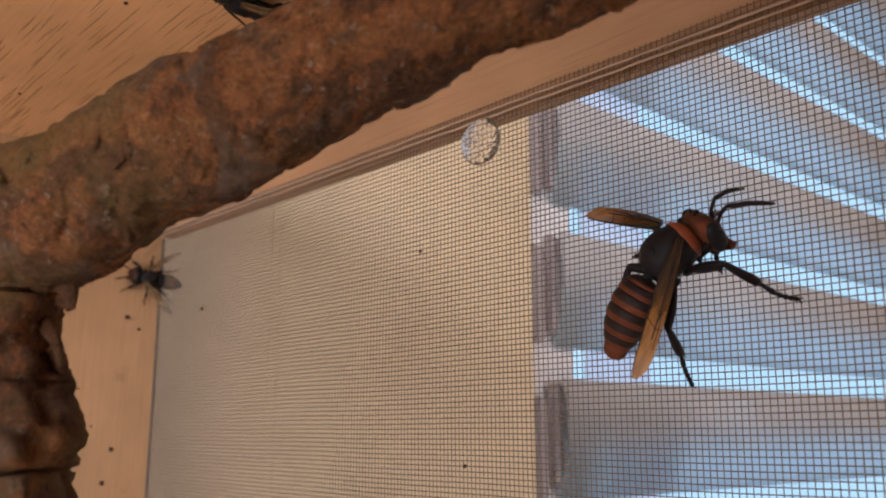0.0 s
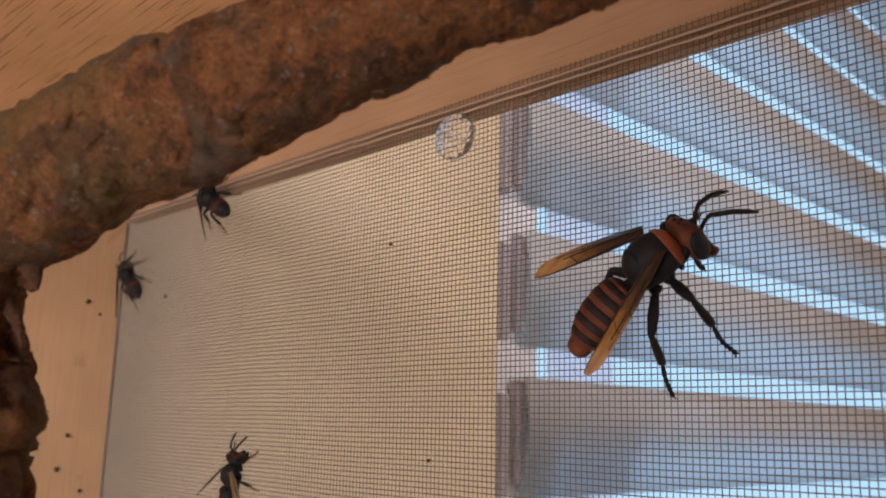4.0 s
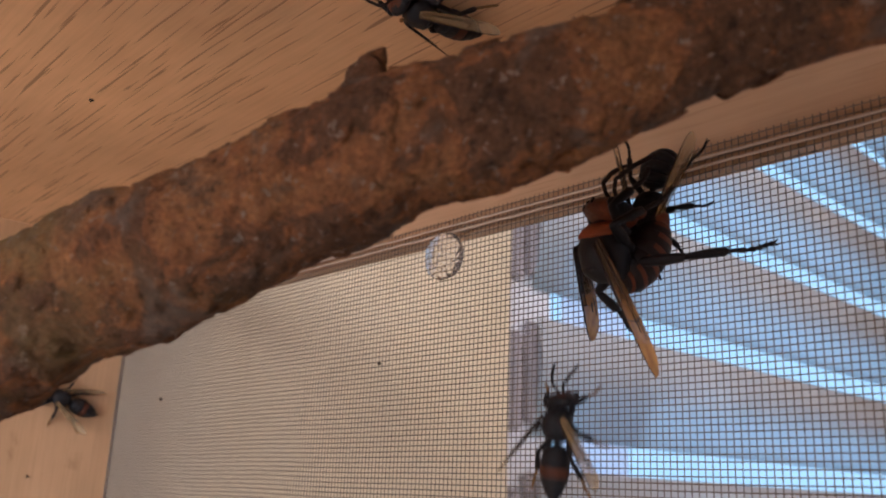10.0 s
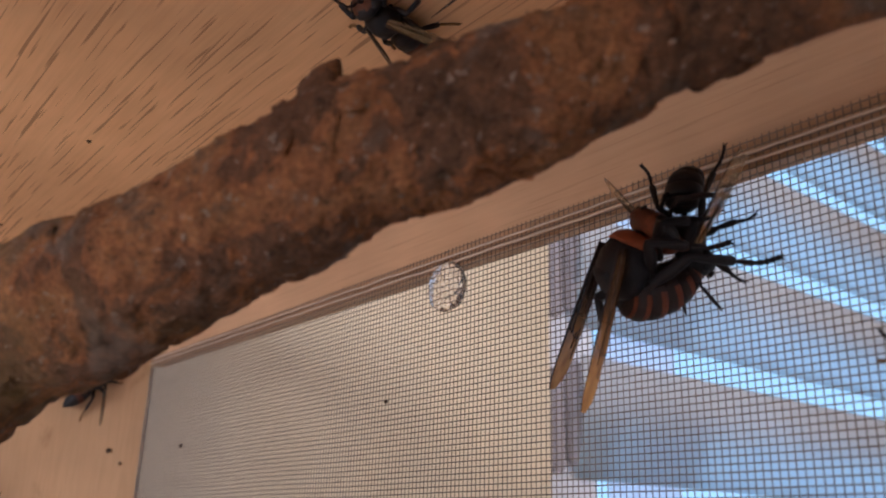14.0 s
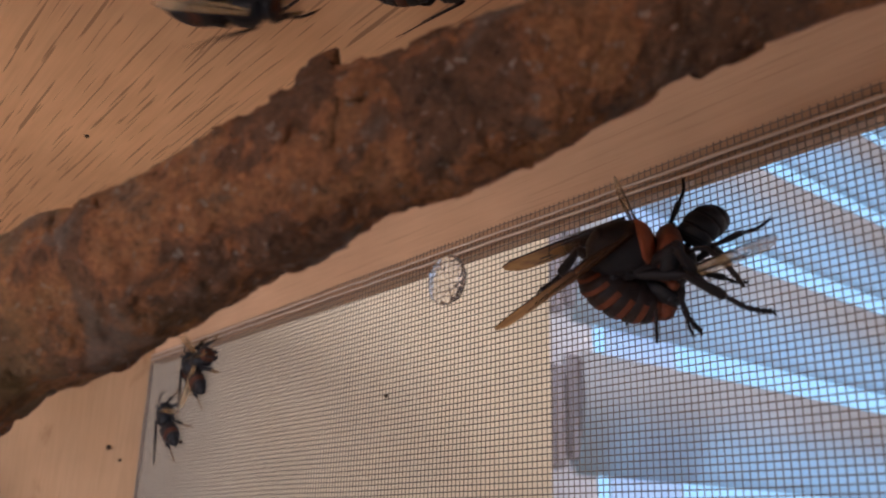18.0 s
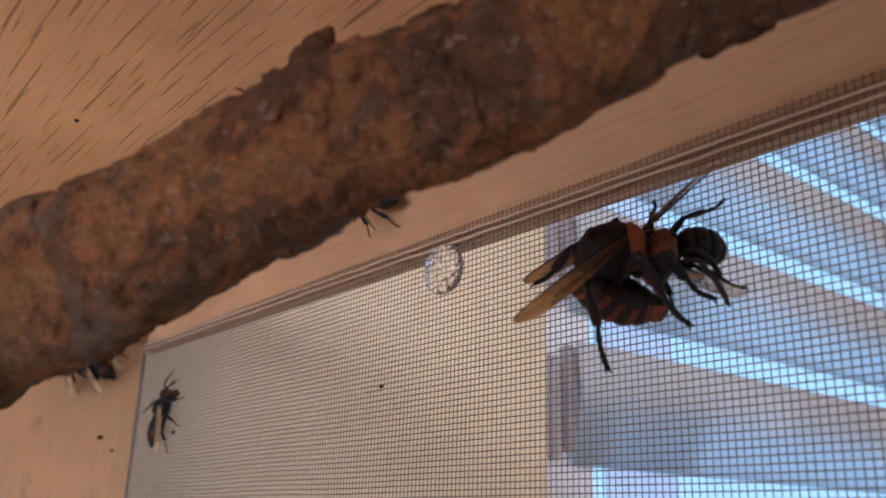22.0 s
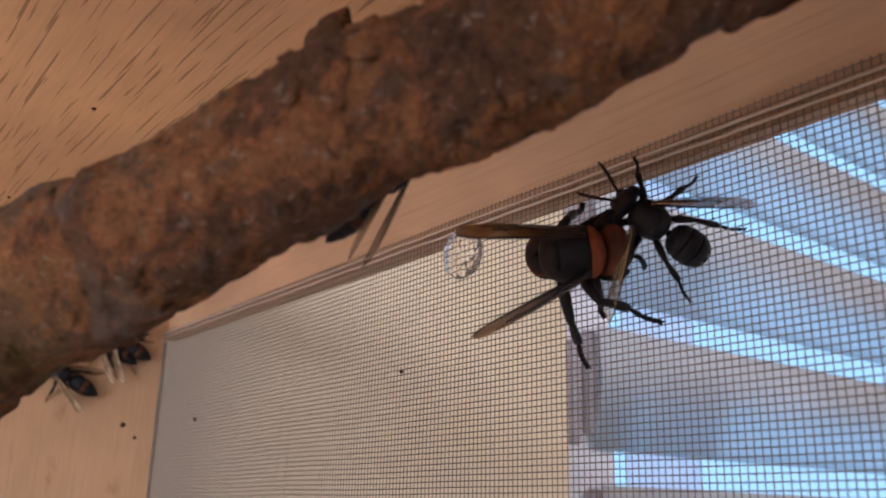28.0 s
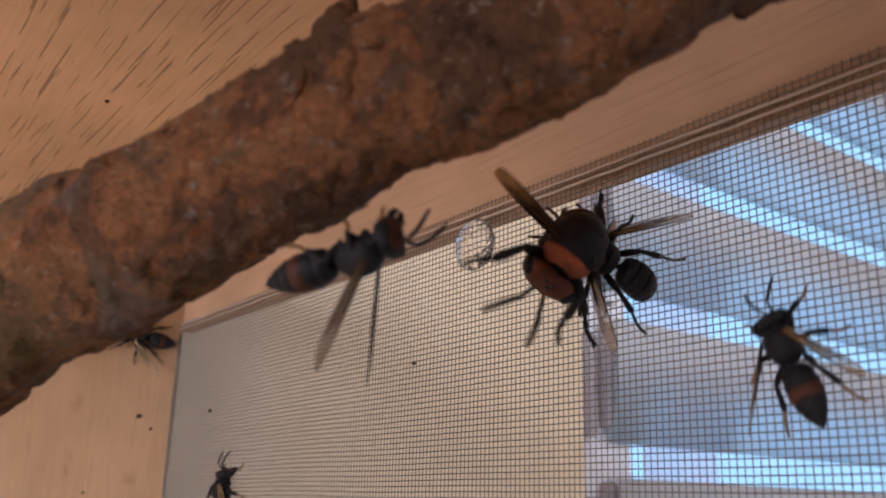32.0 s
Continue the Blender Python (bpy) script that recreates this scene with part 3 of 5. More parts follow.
def hornet(label, dark=False, size=1.0, spread=20, feet=None, curl=0.0, raised=1.0, other=None, plain=False):
    """A hornet in millimetres: head along +y, back along +z, feet at z = 0. size scales the whole body."""
    mm = 0.001 * size
    h = tagged(new("hornet"), label, "hornet", "hornets in the box")
    head_m, band, tho = (M_BLACK if plain else M_FACE, M_BLACK if plain else M_BAND, M_BLACK) if dark else (M_RUST, M_RUST, M_BLACK)

    def sc(bm):
        bmesh.ops.scale(bm, vec=(mm, mm, mm), verts=bm.verts)
        return bm

    Z0 = 5.6
    bm = bmesh.new()
    lathe(bm, [(-5.2, Z0 - 0.6, 0.9, 0.9), (-4.8, Z0 - 0.2, 2.6, 2.5), (-3.4, Z0 + 0.1, 3.9, 3.7), (-1.2, Z0 + 0.3, 4.6, 4.3), (1.2, Z0 + 0.3, 4.7, 4.3), (3.2, Z0 + 0.1, 4.2, 3.8), (4.7, Z0 - 0.1, 3.1, 2.9), (5.5, Z0 - 0.2, 1.6, 1.6), (5.8, Z0 - 0.2, 0.8, 0.8)], 20)
    for v in bm.verts:
        v.co *= 1 + 0.012 * noise.noise(v.co * 0.9)
    thorax = part("thorax", sc(bm), tho, h)
    bm = bmesh.new()
    lathe(bm, [(-3.9, Z0 + 2.3, 0.8, 0.6), (-3.5, Z0 + 2.6, 2.2, 1.1), (-2.6, Z0 + 3.2, 2.6, 1.25), (-1.8, Z0 + 3.6, 2.3, 0.9), (-1.5, Z0 + 3.6, 0.9, 0.4)], 14)
    part("scutellum", sc(bm), tho, thorax)
    if not dark:
        bm = bmesh.new()
        lathe(bm, [(3.3, Z0 + 0.25, 4.0, 3.65), (3.5, Z0 + 0.22, 4.32, 3.98), (4.0, Z0 + 0.15, 4.2, 3.85), (4.8, Z0, 3.5, 3.3), (5.5, Z0 - 0.2, 2.4, 2.3)], 22)
        for v in bm.verts:
            v.co.y -= 0.09 * abs(v.co.x) * (v.co.z > Z0 - 1)
        part("collar", sc(bm), M_ORANGE, thorax, "orange collar")
    # head: broad and deep, short from front to back, set close against the collar
    bm = bmesh.new()
    lathe(bm, [(5.4, Z0 - 0.5, 1.8, 2.0), (5.75, Z0 - 0.7, 3.9, 3.3), (6.5, Z0 - 0.9, 4.75, 4.2), (7.5, Z0 - 1.2, 4.85, 4.5), (8.5, Z0 - 1.6, 4.4, 4.3), (9.3, Z0 - 2.0, 3.5, 3.6), (9.9, Z0 - 2.4, 2.2, 2.5), (10.2, Z0 - 2.6, 0.9, 1.1)], 20)
    for v in bm.verts:
        v.co *= 1 + 0.012 * noise.noise(v.co * 1.1)
        if v.co.z > Z0 and v.co.y > 7:
            v.co.y -= 0.35 * math.exp(-v.co.x ** 2 / 1.2)
    for f in bm.faces:
        q = f.calc_center_median()
        f.material_index = 1 if q.y > 8.8 or (not dark and q.z > Z0 + 1.2 and abs(q.x) < 2.6) else 0
    head = part("head", sc(bm), [M_BLACK, head_m] if dark else [head_m, M_VERTEX], h, "" if plain else "brown face" if dark else "orange head")
    for s in (-1, 1):
        bm = bmesh.new()
        bmesh.ops.create_uvsphere(bm, u_segments=14, v_segments=10, radius=1)
        for v in bm.verts:
            notch = 0.25 * math.exp(-((v.co.z - 0.25) ** 2) * 9) * max(0, v.co.y)
            v.co = Vector((s * (4.0 + v.co.x * 1.15 - 0.45 * v.co.y), 7.7 + (v.co.y - notch) * 1.75, Z0 - 0.9 + v.co.z * 3.1))
        part("eye", sc(bm), M_BLACK, head)
        bm = bmesh.new()
        tube(bm, [(s * 1.9, 9.0, Z0 - 4.6), (s * 2.0, 9.9, Z0 - 5.4), (s * 1.3, 10.5, Z0 - 6.0), (s * 0.2, 10.7, Z0 - 6.2)], [1.05, 0.9, 0.6, 0.15], 8)
        part("mandible", sc(bm), M_BROWN if dark else M_RUST, head)
        bm = bmesh.new()
        tube(bm, [(s * 0.9, 9.7, Z0 - 1.0), (s * 1.5, 10.9, Z0 + 0.8), (s * 2.1, 12.4, Z0 + 1.7), (s * 2.5, 12.9, Z0 + 1.5), (s * 3.6, 15.4, Z0 + 0.6), (s * 4.4, 17.6, Z0 - 0.8), (s * 4.7, 19.0, Z0 - 1.9)], [0.40, 0.38, 0.40, 0.46, 0.48, 0.46, 0.25], 8)
        part("antenna", sc(bm), M_BROWN, head)
    for ox, oy in () if dark else ((0, 8.0), (-0.7, 7.2), (0.7, 7.2)):
        bm = bmesh.new()
        bmesh.ops.create_uvsphere(bm, u_segments=8, v_segments=6, radius=0.36)
        bmesh.ops.translate(bm, vec=(ox, oy, Z0 + 3.2 - (oy - 7.2) * 0.3), verts=bm.verts)
        part("ocellus", sc(bm), M_BLACK, head)
    # abdomen: overlapping rings
    bm = bmesh.new()
    lathe(bm, [(0.6, 0, 0.8, 0.8), (-0.4, -0.1, 0.9, 0.9), (-1.2, -0.1, 1.6, 1.7)], 10)
    abd = part("abdomen", sc(bm), M_BLACK, h)
    abd.location = (0, -5.2 * mm, (Z0 - 0.6) * mm)
    girth = 0.86 if dark else 0.79
    prof = [(-0.7, 2.2), (-2.0, 4.2), (-4.2, 5.0), (-7.2, 5.3), (-10.2, 5.0), (-13.0, 4.0), (-15.6, 2.4), (-18.2, 0.15)]
    if not dark:
        prof = [*zip(SEG, (2.4, 4.3, 5.2, 5.4, 5.2, 4.5, 3.1)), (-16.6, 0.3)]

    for i in range(len(prof) - 1):
        (ya, ra), (yb, rb) = prof[i], prof[i + 1]
        bm = bmesh.new()
        cen, rad, shade = [], [], []
        steps = [(-0.02, 0.93), (0.0, 0.97), (0.25, 1), (0.6, 1.0), (0.76, 1.0), (0.9, 1.012), (1.03, 1.01), (1.06, 0.97)]
        for f, g in steps:
            y = ya + (yb - ya) * f
            t = max(0, min(1, f))
            r = (ra * (1 - t) + rb * t + 0.35 * math.sin(math.pi * t)) * g if i < 6 or dark else (ra * math.sqrt(1 - t ** 2.4) + rb * t) * g
            cen.append((y, r))
        X, Z = Vector((1, 0, 0)), Vector((0, 0, 1))
        frames = [(X, Z)] * len(cen)
        cs = [(0, y - ya, 0) for y, r in cen]
        rs = [(r * girth, r * girth * 0.9) for y, r in cen]
        if dark:
            cols = [0] * 7 if i != 3 else [0, 1, 1, 1, 1, 1, 1]
            if i in (1, 2):
                cols = [0, 0, 0, 0, 0, 2, 2]
        else:
            cols = [0, 0, 0, 1, 1, 1, 1] if i < 6 else [1] * 7
        rings(bm, cs, rs, frames, 18, True, cols)
        for f in bm.faces:
            if not dark and f.calc_center_median().z < -1.4:
                f.material_index = 0
        bmesh.ops.recalc_face_normals(bm, faces=bm.faces)
        part("segment", sc(bm), [M_BLACK if dark else M_BROWN, band if dark else M_RUST, M_BROWN], abd)
        abd.children[-1].matrix_basis = segment_pose(ya, curl, mm)
    # legs
    feet = feet or [(10.5, 12.5), (15.5, -3.0), (11.5, -20.0)]
    other = other or feet
    joints = RIG[h.name] = []
    for s in (-1, 1):
        for (fx, fy), hy, hx in zip(feet if s > 0 else other, (3.0, 0.2, -2.4), (2.0, 2.5, 2.3)):
            bm = bmesh.new()
            hip = Vector((s * hx, hy, Z0 - 3.0))
            foot = Vector((s * fx, fy, 0.25))
            d = foot - hip
            knee = hip + d * 0.36 + Vector((s * 0.6, 0, 4.2))
            shin = hip + d * 0.68 + Vector((0, 0, 1.3))
            base = hip.lerp(knee, 0.16) + Vector((0, 0, -0.3))
            tube(bm, [hip, hip.lerp(base, 0.6), base, base.lerp(knee, 0.15), base.lerp(knee, 0.5), base.lerp(knee, 0.9), knee, knee.lerp(shin, 0.04)],
                 [1.25, 1.15, 0.65, 0.85, 1.05, 0.8, 0.62, 0.3], 9)
            leg = part("leg", sc(bm), M_LEG, h)
            bm = bmesh.new()
            tube(bm, [knee.lerp(shin, -0.03), knee, knee.lerp(shin, 0.07), knee.lerp(shin, 0.2), knee.lerp(shin, 0.7), knee.lerp(shin, 0.95), shin],
                 [0.3, 0.55, 0.55, 0.66, 0.86, 0.80, 0.45], 9)
            side = (shin - knee).cross(Vector((0, 0, 1))).normalized()
            for e in (-1, 1):
                q = knee.lerp(shin, 0.95)
                tube(bm, [q, q + side * (0.9 * e) + (shin - knee).normalized() * 1.1], [0.2, 0.05], 4)
            part("shin", sc(bm), M_LEG, leg)
            joints.append((hip * mm, knee * mm, foot * mm))
            # five short joints, bent outwards a little, and the claws
            bm = bmesh.new()
            out = side * 0.5
            joint = [shin.lerp(foot, f) + out * math.sin(math.pi * f) + Vector((0, 0, -0.35 * math.sin(math.pi * f))) for f in (0, 0.42, 0.60, 0.74, 0.86, 1.0)]
            pts, rad = [], []
            for u, w in zip(joint, joint[1:]):
                pts += [u.lerp(w, 0.06), u.lerp(w, 0.5), u.lerp(w, 0.9)]
                rad += [0.32, 0.42, 0.52]
            tube(bm, pts + [foot], rad + [0.2], 8)
            for e in (-1, 1):
                tube(bm, [foot, foot + (foot - shin).normalized() * 0.6 + side * (0.45 * e), foot + (foot - shin).normalized() * 0.9 + side * (0.5 * e) + Vector((0, 0, -0.3))], [0.2, 0.15, 0.04], 5)
            part("tarsus", sc(bm), M_TAN if dark and not plain else M_LEG, leg, "tan tarsus" if dark and not plain else "")
    # wings, folded lengthwise
    for s in (-1, 1):
        for name, ln, wd, dz, da in (("forewing", 25.0, 3.5 if dark else 3.4, 0.0, 0), ("hindwing", 15.0, 2.0, -0.4, 1)):
            bm = bmesh.new()
            top, N = [], 14
            a = radians(spread - da)
            e = radians(raised)
            fwd = Vector((s * math.sin(a) * math.cos(e), -math.cos(a) * math.cos(e), math.sin(e)))
            side = Vector((s * math.cos(a) * 0.77, math.sin(a) * 0.77, -0.62))
            for i in range(N + 1):
                t = i / N
                wv = wd * (0.30 + 0.70 * math.sin(math.pi * min(1, t * 0.62 + 0.12))) * (1 if t < 0.86 else math.sqrt(max(0.02, 1 - ((t - 0.86) / 0.145) ** 2)))
                c = Vector((s * 3.3, 2.2, Z0 + 3.4 + dz)) + fwd * ln * t
                top.append([c - side * wv * 0.25 + Vector((0, 0, 0.25)), c + side * wv * 0.35 + Vector((0, 0, 0.05)), c + side * wv * 0.75])
            for lay in (0.06, -0.06):
                vs = [[bm.verts.new(p + Vector((0, 0, lay))) for p in r] for r in top]
                for i in range(N):
                    for j in range(2):
                        q = (vs[i][j], vs[i][j + 1], vs[i + 1][j + 1], vs[i + 1][j])
                        bm.faces.new(q if lay > 0 else q[::-1])
            wing = part(name, sc(bm), M_CLEAR if dark else M_WING, h, "clear smoky wing" if dark else "amber smoky wing")
            bm = bmesh.new()
            tube(bm, [r[0] for r in top], [0.34 - 0.018 * i for i in range(N + 1)], 6)
            tube(bm, [r[1] for r in top[:11]], [0.16] * 11, 5)
            tube(bm, [top[2][1].lerp(top[2][2], 0.2)] + [r[1].lerp(r[2], 0.2 + 0.06 * i) for i, r in enumerate(top[4:12])], [0.12] * 9, 5)
            tube(bm, [top[8][0], top[9][1], top[9][2]], [0.12] * 3, 5)
            part("vein", sc(bm), M_BROWN, wing)
    return h


UPS = {"S": Vector((0, -1, 0)), "W": Vector((1, 0, 0)), "C": Vector((0, 0, -1))}


def on(surface, u, v, heading, lift=0.0, roll=0.0, pitch=0.0):
    """A pose on the screen S (x, z), the side wall W (y, z) or the ceiling C (x, y), heading in degrees."""
    a = radians(heading)
    up = UPS.get(surface)
    if surface == "S":
        p, f = Vector((u, -0.0016, v)), Vector((math.sin(a), 0, math.cos(a)))
    elif surface == "W":
        p, f = Vector((0.0, u, v)), Vector((0, math.sin(a), math.cos(a)))
    elif surface in "BH":
        along = Vector((0.8627, 0.5057, 0))
        p = Vector((0.19305, -0.10647, 0)) + along * u + Vector((0, 0, v))
        if surface == "H":
            p += Vector((-0.5057, 0.8627, 0)) * 0.015
        f = along * math.cos(a) + Vector((0, 0, math.sin(a)))
        down = 1 if math.cos(a) > 0 else -1
        up = (along * math.sin(a) - Vector((0, 0, math.cos(a)))) * down
    else:
        p, f = Vector((u, v, ZC)), Vector((math.sin(a), math.cos(a), 0))
    r = f.cross(up)
    m = Matrix((r, f, up)).transposed().to_4x4()
    return Matrix.Translation(p + up * lift) @ m @ pose(0, 0, 0, pitch, roll, 0)


female = hornet("large hornet with an orange head and rust-banded abdomen", False, 1.06, 14, feet=[(12, 13), (23, 1), (16, -21)], other=[(8, 13), (11, -3), (6, -14)])
flier = hornet("large orange-headed hornet flying past", False, 0.82, 70)
mate = hornet("black hornet held in the larger hornet's jaws", True, 0.68, 14, curl=110, plain=True)
walkers = {n: hornet("small black hornet with a rust abdomen band", True, 0.66, sp) for n, sp in (("c", 40), ("d", 34), ("e", 44), ("w", 22), ("g", 18), ("i", 25), ("l", 24))}
walkers["k"] = hornet("small black hornet with a rust abdomen band", True, 0.57, 34)
walkers["h"] = hornet("small black hornet in flight before the screen", True, 0.66, 75)
walkers["j"] = hornet("black hornet hanging from the underside of the branch", True, 0.56, 48, raised=50, feet=[(5, 9), (7, 1), (6, -13)])
# seconds, place and turn
ROWS_FEMALE = [
    (0, 0.2491, -0.0074, 0.2532, 48.2, 31, -25.8),
    (1, 0.2457, -0.0066, 0.259, 84.2, 26, 14.7),
    (2, 0.2523, -0.007, 0.2532, 54.7, 34.6, -23.8),
    (3, 0.2528, -0.0073, 0.2513, 46.5, 35.1, -28.9),
    (3.5, 0.2523, -0.0072, 0.252, 49.6, 35.7, -26.2),
    (5.5, 0.2495, -0.0067, 0.2524, 62.3, 37.1, -12.3),
    (6, 0.2524, -0.0073, 0.2674, 98, 19.7, 36.5),
    (6.2, 0.254, -0.0088, 0.2756, 100.1, 8.9, 33.6),
    (6.5, 0.2556, -0.0103, 0.2802, 90.2, -0.9, 25.3),
    (7, 0.2565, -0.0122, 0.2828, 100.3, -7.8, 19.4),
    (8, 0.2524, -0.0131, 0.2845, 103, 1.5, -14.4),
    (9, 0.2532, -0.0137, 0.2817, 105.8, 8.6, -25.8),
    (10, 0.2529, -0.0136, 0.284, 105.9, 9, -23.5),
    (11, 0.2547, -0.0134, 0.2846, 101.2, 12.4, -22.2),
    (12, 0.2565, -0.013, 0.2888, 105.7, 9.8, 8.4),
    (13, 0.2569, -0.0129, 0.2803, 100.3, 14.2, 8.9),
    (14, 0.2577, -0.0131, 0.2811, 76.7, 26.7, -22.4),
    (16.5, 0.2515, -0.0137, 0.2793, 51.7, 33.8, -29.8),
    (17, 0.2514, -0.0156, 0.2792, 11.2, 35.9, -46.4),
    (18, 0.2533, -0.0154, 0.2791, 13.4, 36, -46.3),
    (19, 0.2548, -0.0151, 0.2814, 18, 36.5, -45.4),
    (20, 0.2512, -0.0164, 0.2839, -7.6, 35.5, -58.4),
    (21, 0.2492, -0.0156, 0.2825, -7.5, 42.5, -64.1),
    (22, 0.2509, -0.0151, 0.2775, 10.6, 42.1, -51.1),
    (23, 0.2491, -0.0154, 0.2801, 2.4, 43.1, -54.1),
    (23.5, 0.2437, -0.0142, 0.28, 36.5, 80.3, -14.4),
    (24, 0.243, -0.0145, 0.2783, 173.4, 72.4, 124.5),
    (25, 0.2415, -0.0146, 0.2788, -169.5, 70.2, 142.7),
    (27.5, 0.2367, -0.0146, 0.2829, 134.1, 65.4, 84.6),
    (28, 0.235, -0.0148, 0.2836, 167.6, 68.9, 120.6),
    (29, 0.2355, -0.015, 0.2819, 165.9, 63.3, 119),
    (30, 0.2349, -0.0148, 0.2823, 158.2, 68.1, 110.9),
    (31, 0.2266, -0.0149, 0.2822, -166.3, 69.9, 150),
    (31.5, 0.2267, -0.0148, 0.282, -143.2, 65.7, 174),
    (31.75, 0.2307, -0.0142, 0.2813, -95.6, 18, -142.6),
    (32, 0.2323, -0.0164, 0.2824, -95.9, -35, -111.1),
]
ROWS_MATE = [
    (0, 0.2552, -0.0046, 0.3345, -90, 0, 178),
    (5.5, 0.2552, -0.0046, 0.3345, -90, 0, 178),
    (6, 0.2569, -0.0046, 0.3082, -90, 0, 178),
    (6.3, 0.2564, -0.0046, 0.2987, -92, -5, 170),
    (6.5, 0.253, -0.0045, 0.302, -100, -15, 160),
    (7, 0.2468, -0.0054, 0.309, -115.8, -8.8, -176.5),
    (8, 0.2477, -0.0067, 0.2905, -108.5, -10.3, -171),
    (9, 0.2553, -0.0066, 0.2908, -104.9, -10.5, -170.1),
    (10, 0.2537, -0.0066, 0.293, -104.1, -13.9, -168.5),
    (11, 0.253, -0.0068, 0.2943, -106.6, -10.3, -161.2),
    (12, 0.2531, -0.0052, 0.2985, -108.4, -9.7, -168.7),
    (13, 0.2622, -0.0067, 0.2869, -107, -6.3, -169.4),
    (14, 0.2618, -0.0068, 0.2891, -109.8, -2.8, -170.7),
    (16.5, 0.2564, -0.0076, 0.2806, -83.6, -45.1, -169.4),
    (17, 0.2587, -0.0077, 0.2807, -78.4, -52.5, -171.7),
    (18, 0.2591, -0.0076, 0.2819, -94, -35.2, -163.2),
    (19, 0.2526, -0.0069, 0.2833, -69.4, -62.3, -174.6),
    (20, 0.2559, -0.0084, 0.2826, 62.2, -53.6, 79.9),
    (21, 0.2555, -0.0075, 0.2814, 32.5, -75.2, 96.3),
    (22, 0.2522, -0.0072, 0.2835, -43.3, -80.2, 167.5),
    (23, 0.2579, -0.007, 0.2841, -66.4, -75.5, -173.7),
    (24, 0.2485, -0.0075, 0.2827, -136.4, -66.3, -98.1),
    (25, 0.2467, -0.0074, 0.2804, 130.3, -80.2, -0.1),
    (27.5, 0.2431, -0.0074, 0.2853, -139.9, -79.7, -92.2),
    (28, 0.2471, -0.0075, 0.2881, 118.4, -47.9, 16.3),
    (29, 0.2437, -0.0075, 0.2851, 135.4, -65.2, -3.4),
    (30, 0.2415, -0.0076, 0.2883, 130.2, -60.7, 3.6),
    (31, 0.2382, -0.0076, 0.2877, 115.3, -44.5, 22.5),
    (31.7, 0.2353, -0.0079, 0.2846, 104.1, -48.6, 37.7),
    (32, 0.2321, -0.008, 0.2823, 96.2, -59.6, 45.2),
]
# seconds, left and right wing: opening and rise in degrees
WINGS_FEMALE = [
    (0, 63, -5, 6, -25),
    (1, 60, -35, -3, 5),
    (2, 27, -5, -6, -5),
    (3, 24, -5, 0, -5),
    (3.5, 24, -5, 0, -10),
    (5.5, 21, -20, 6, -15),
    (5.8, 60, 0, 60, 0),
    (5.87, 20, 0, 25, 0),
    (5.9, 70, 0, 70, 0),
    (5.97, 8, 0, 5, 0),
    (6.03, 75, 0, 78, 20),
    (6.13, 25, 0, 25, 0),
    (6.2, -6, 10, -6, 10),
    (6.27, 60, 0, 60, 0),
    (6.35, 25, 0, 25, 0),
    (6.5, -6, 5, -6, 5),
    (7, 42, -45, 12, 20),
    (8, 30, -30, 18, 0),
    (9, 30, -15, 0, -15),
    (10, 24, -20, 15, 0),
    (11, 12, -20, 15, 5),
    (12, -12, 5, -3, 5),
    (13, -12, 0, -9, -5),
    (14, -12, -5, -3, -5),
    (16.5, -9, -25, 30, 5),
    (17, 3, -30, 6, -30),
    (18, 9, -15, 0, -20),
    (19, -6, -20, 3, -15),
    (20, -12, -25, 24, -10),
    (21, 3, -35, 54, 5),
    (22, 12, -30, 42, 0),
    (23, 18, -35, 51, 0),
    (23.5, -3, -40, -12, -35),
    (24, -9, 50, -12, 45),
    (25, -12, 45, -9, 50),
    (27.5, -12, 50, -6, 45),
    (28, -12, 45, -3, 45),
    (29, 3, 50, -12, 50),
    (30, -6, 45, -12, 50),
    (31, -9, 60, -12, 60),
    (31.5, -12, 60, -12, 60),
    (31.75, -12, 10, 6, 10),
    (32, -12, -50, 33, -50),
]
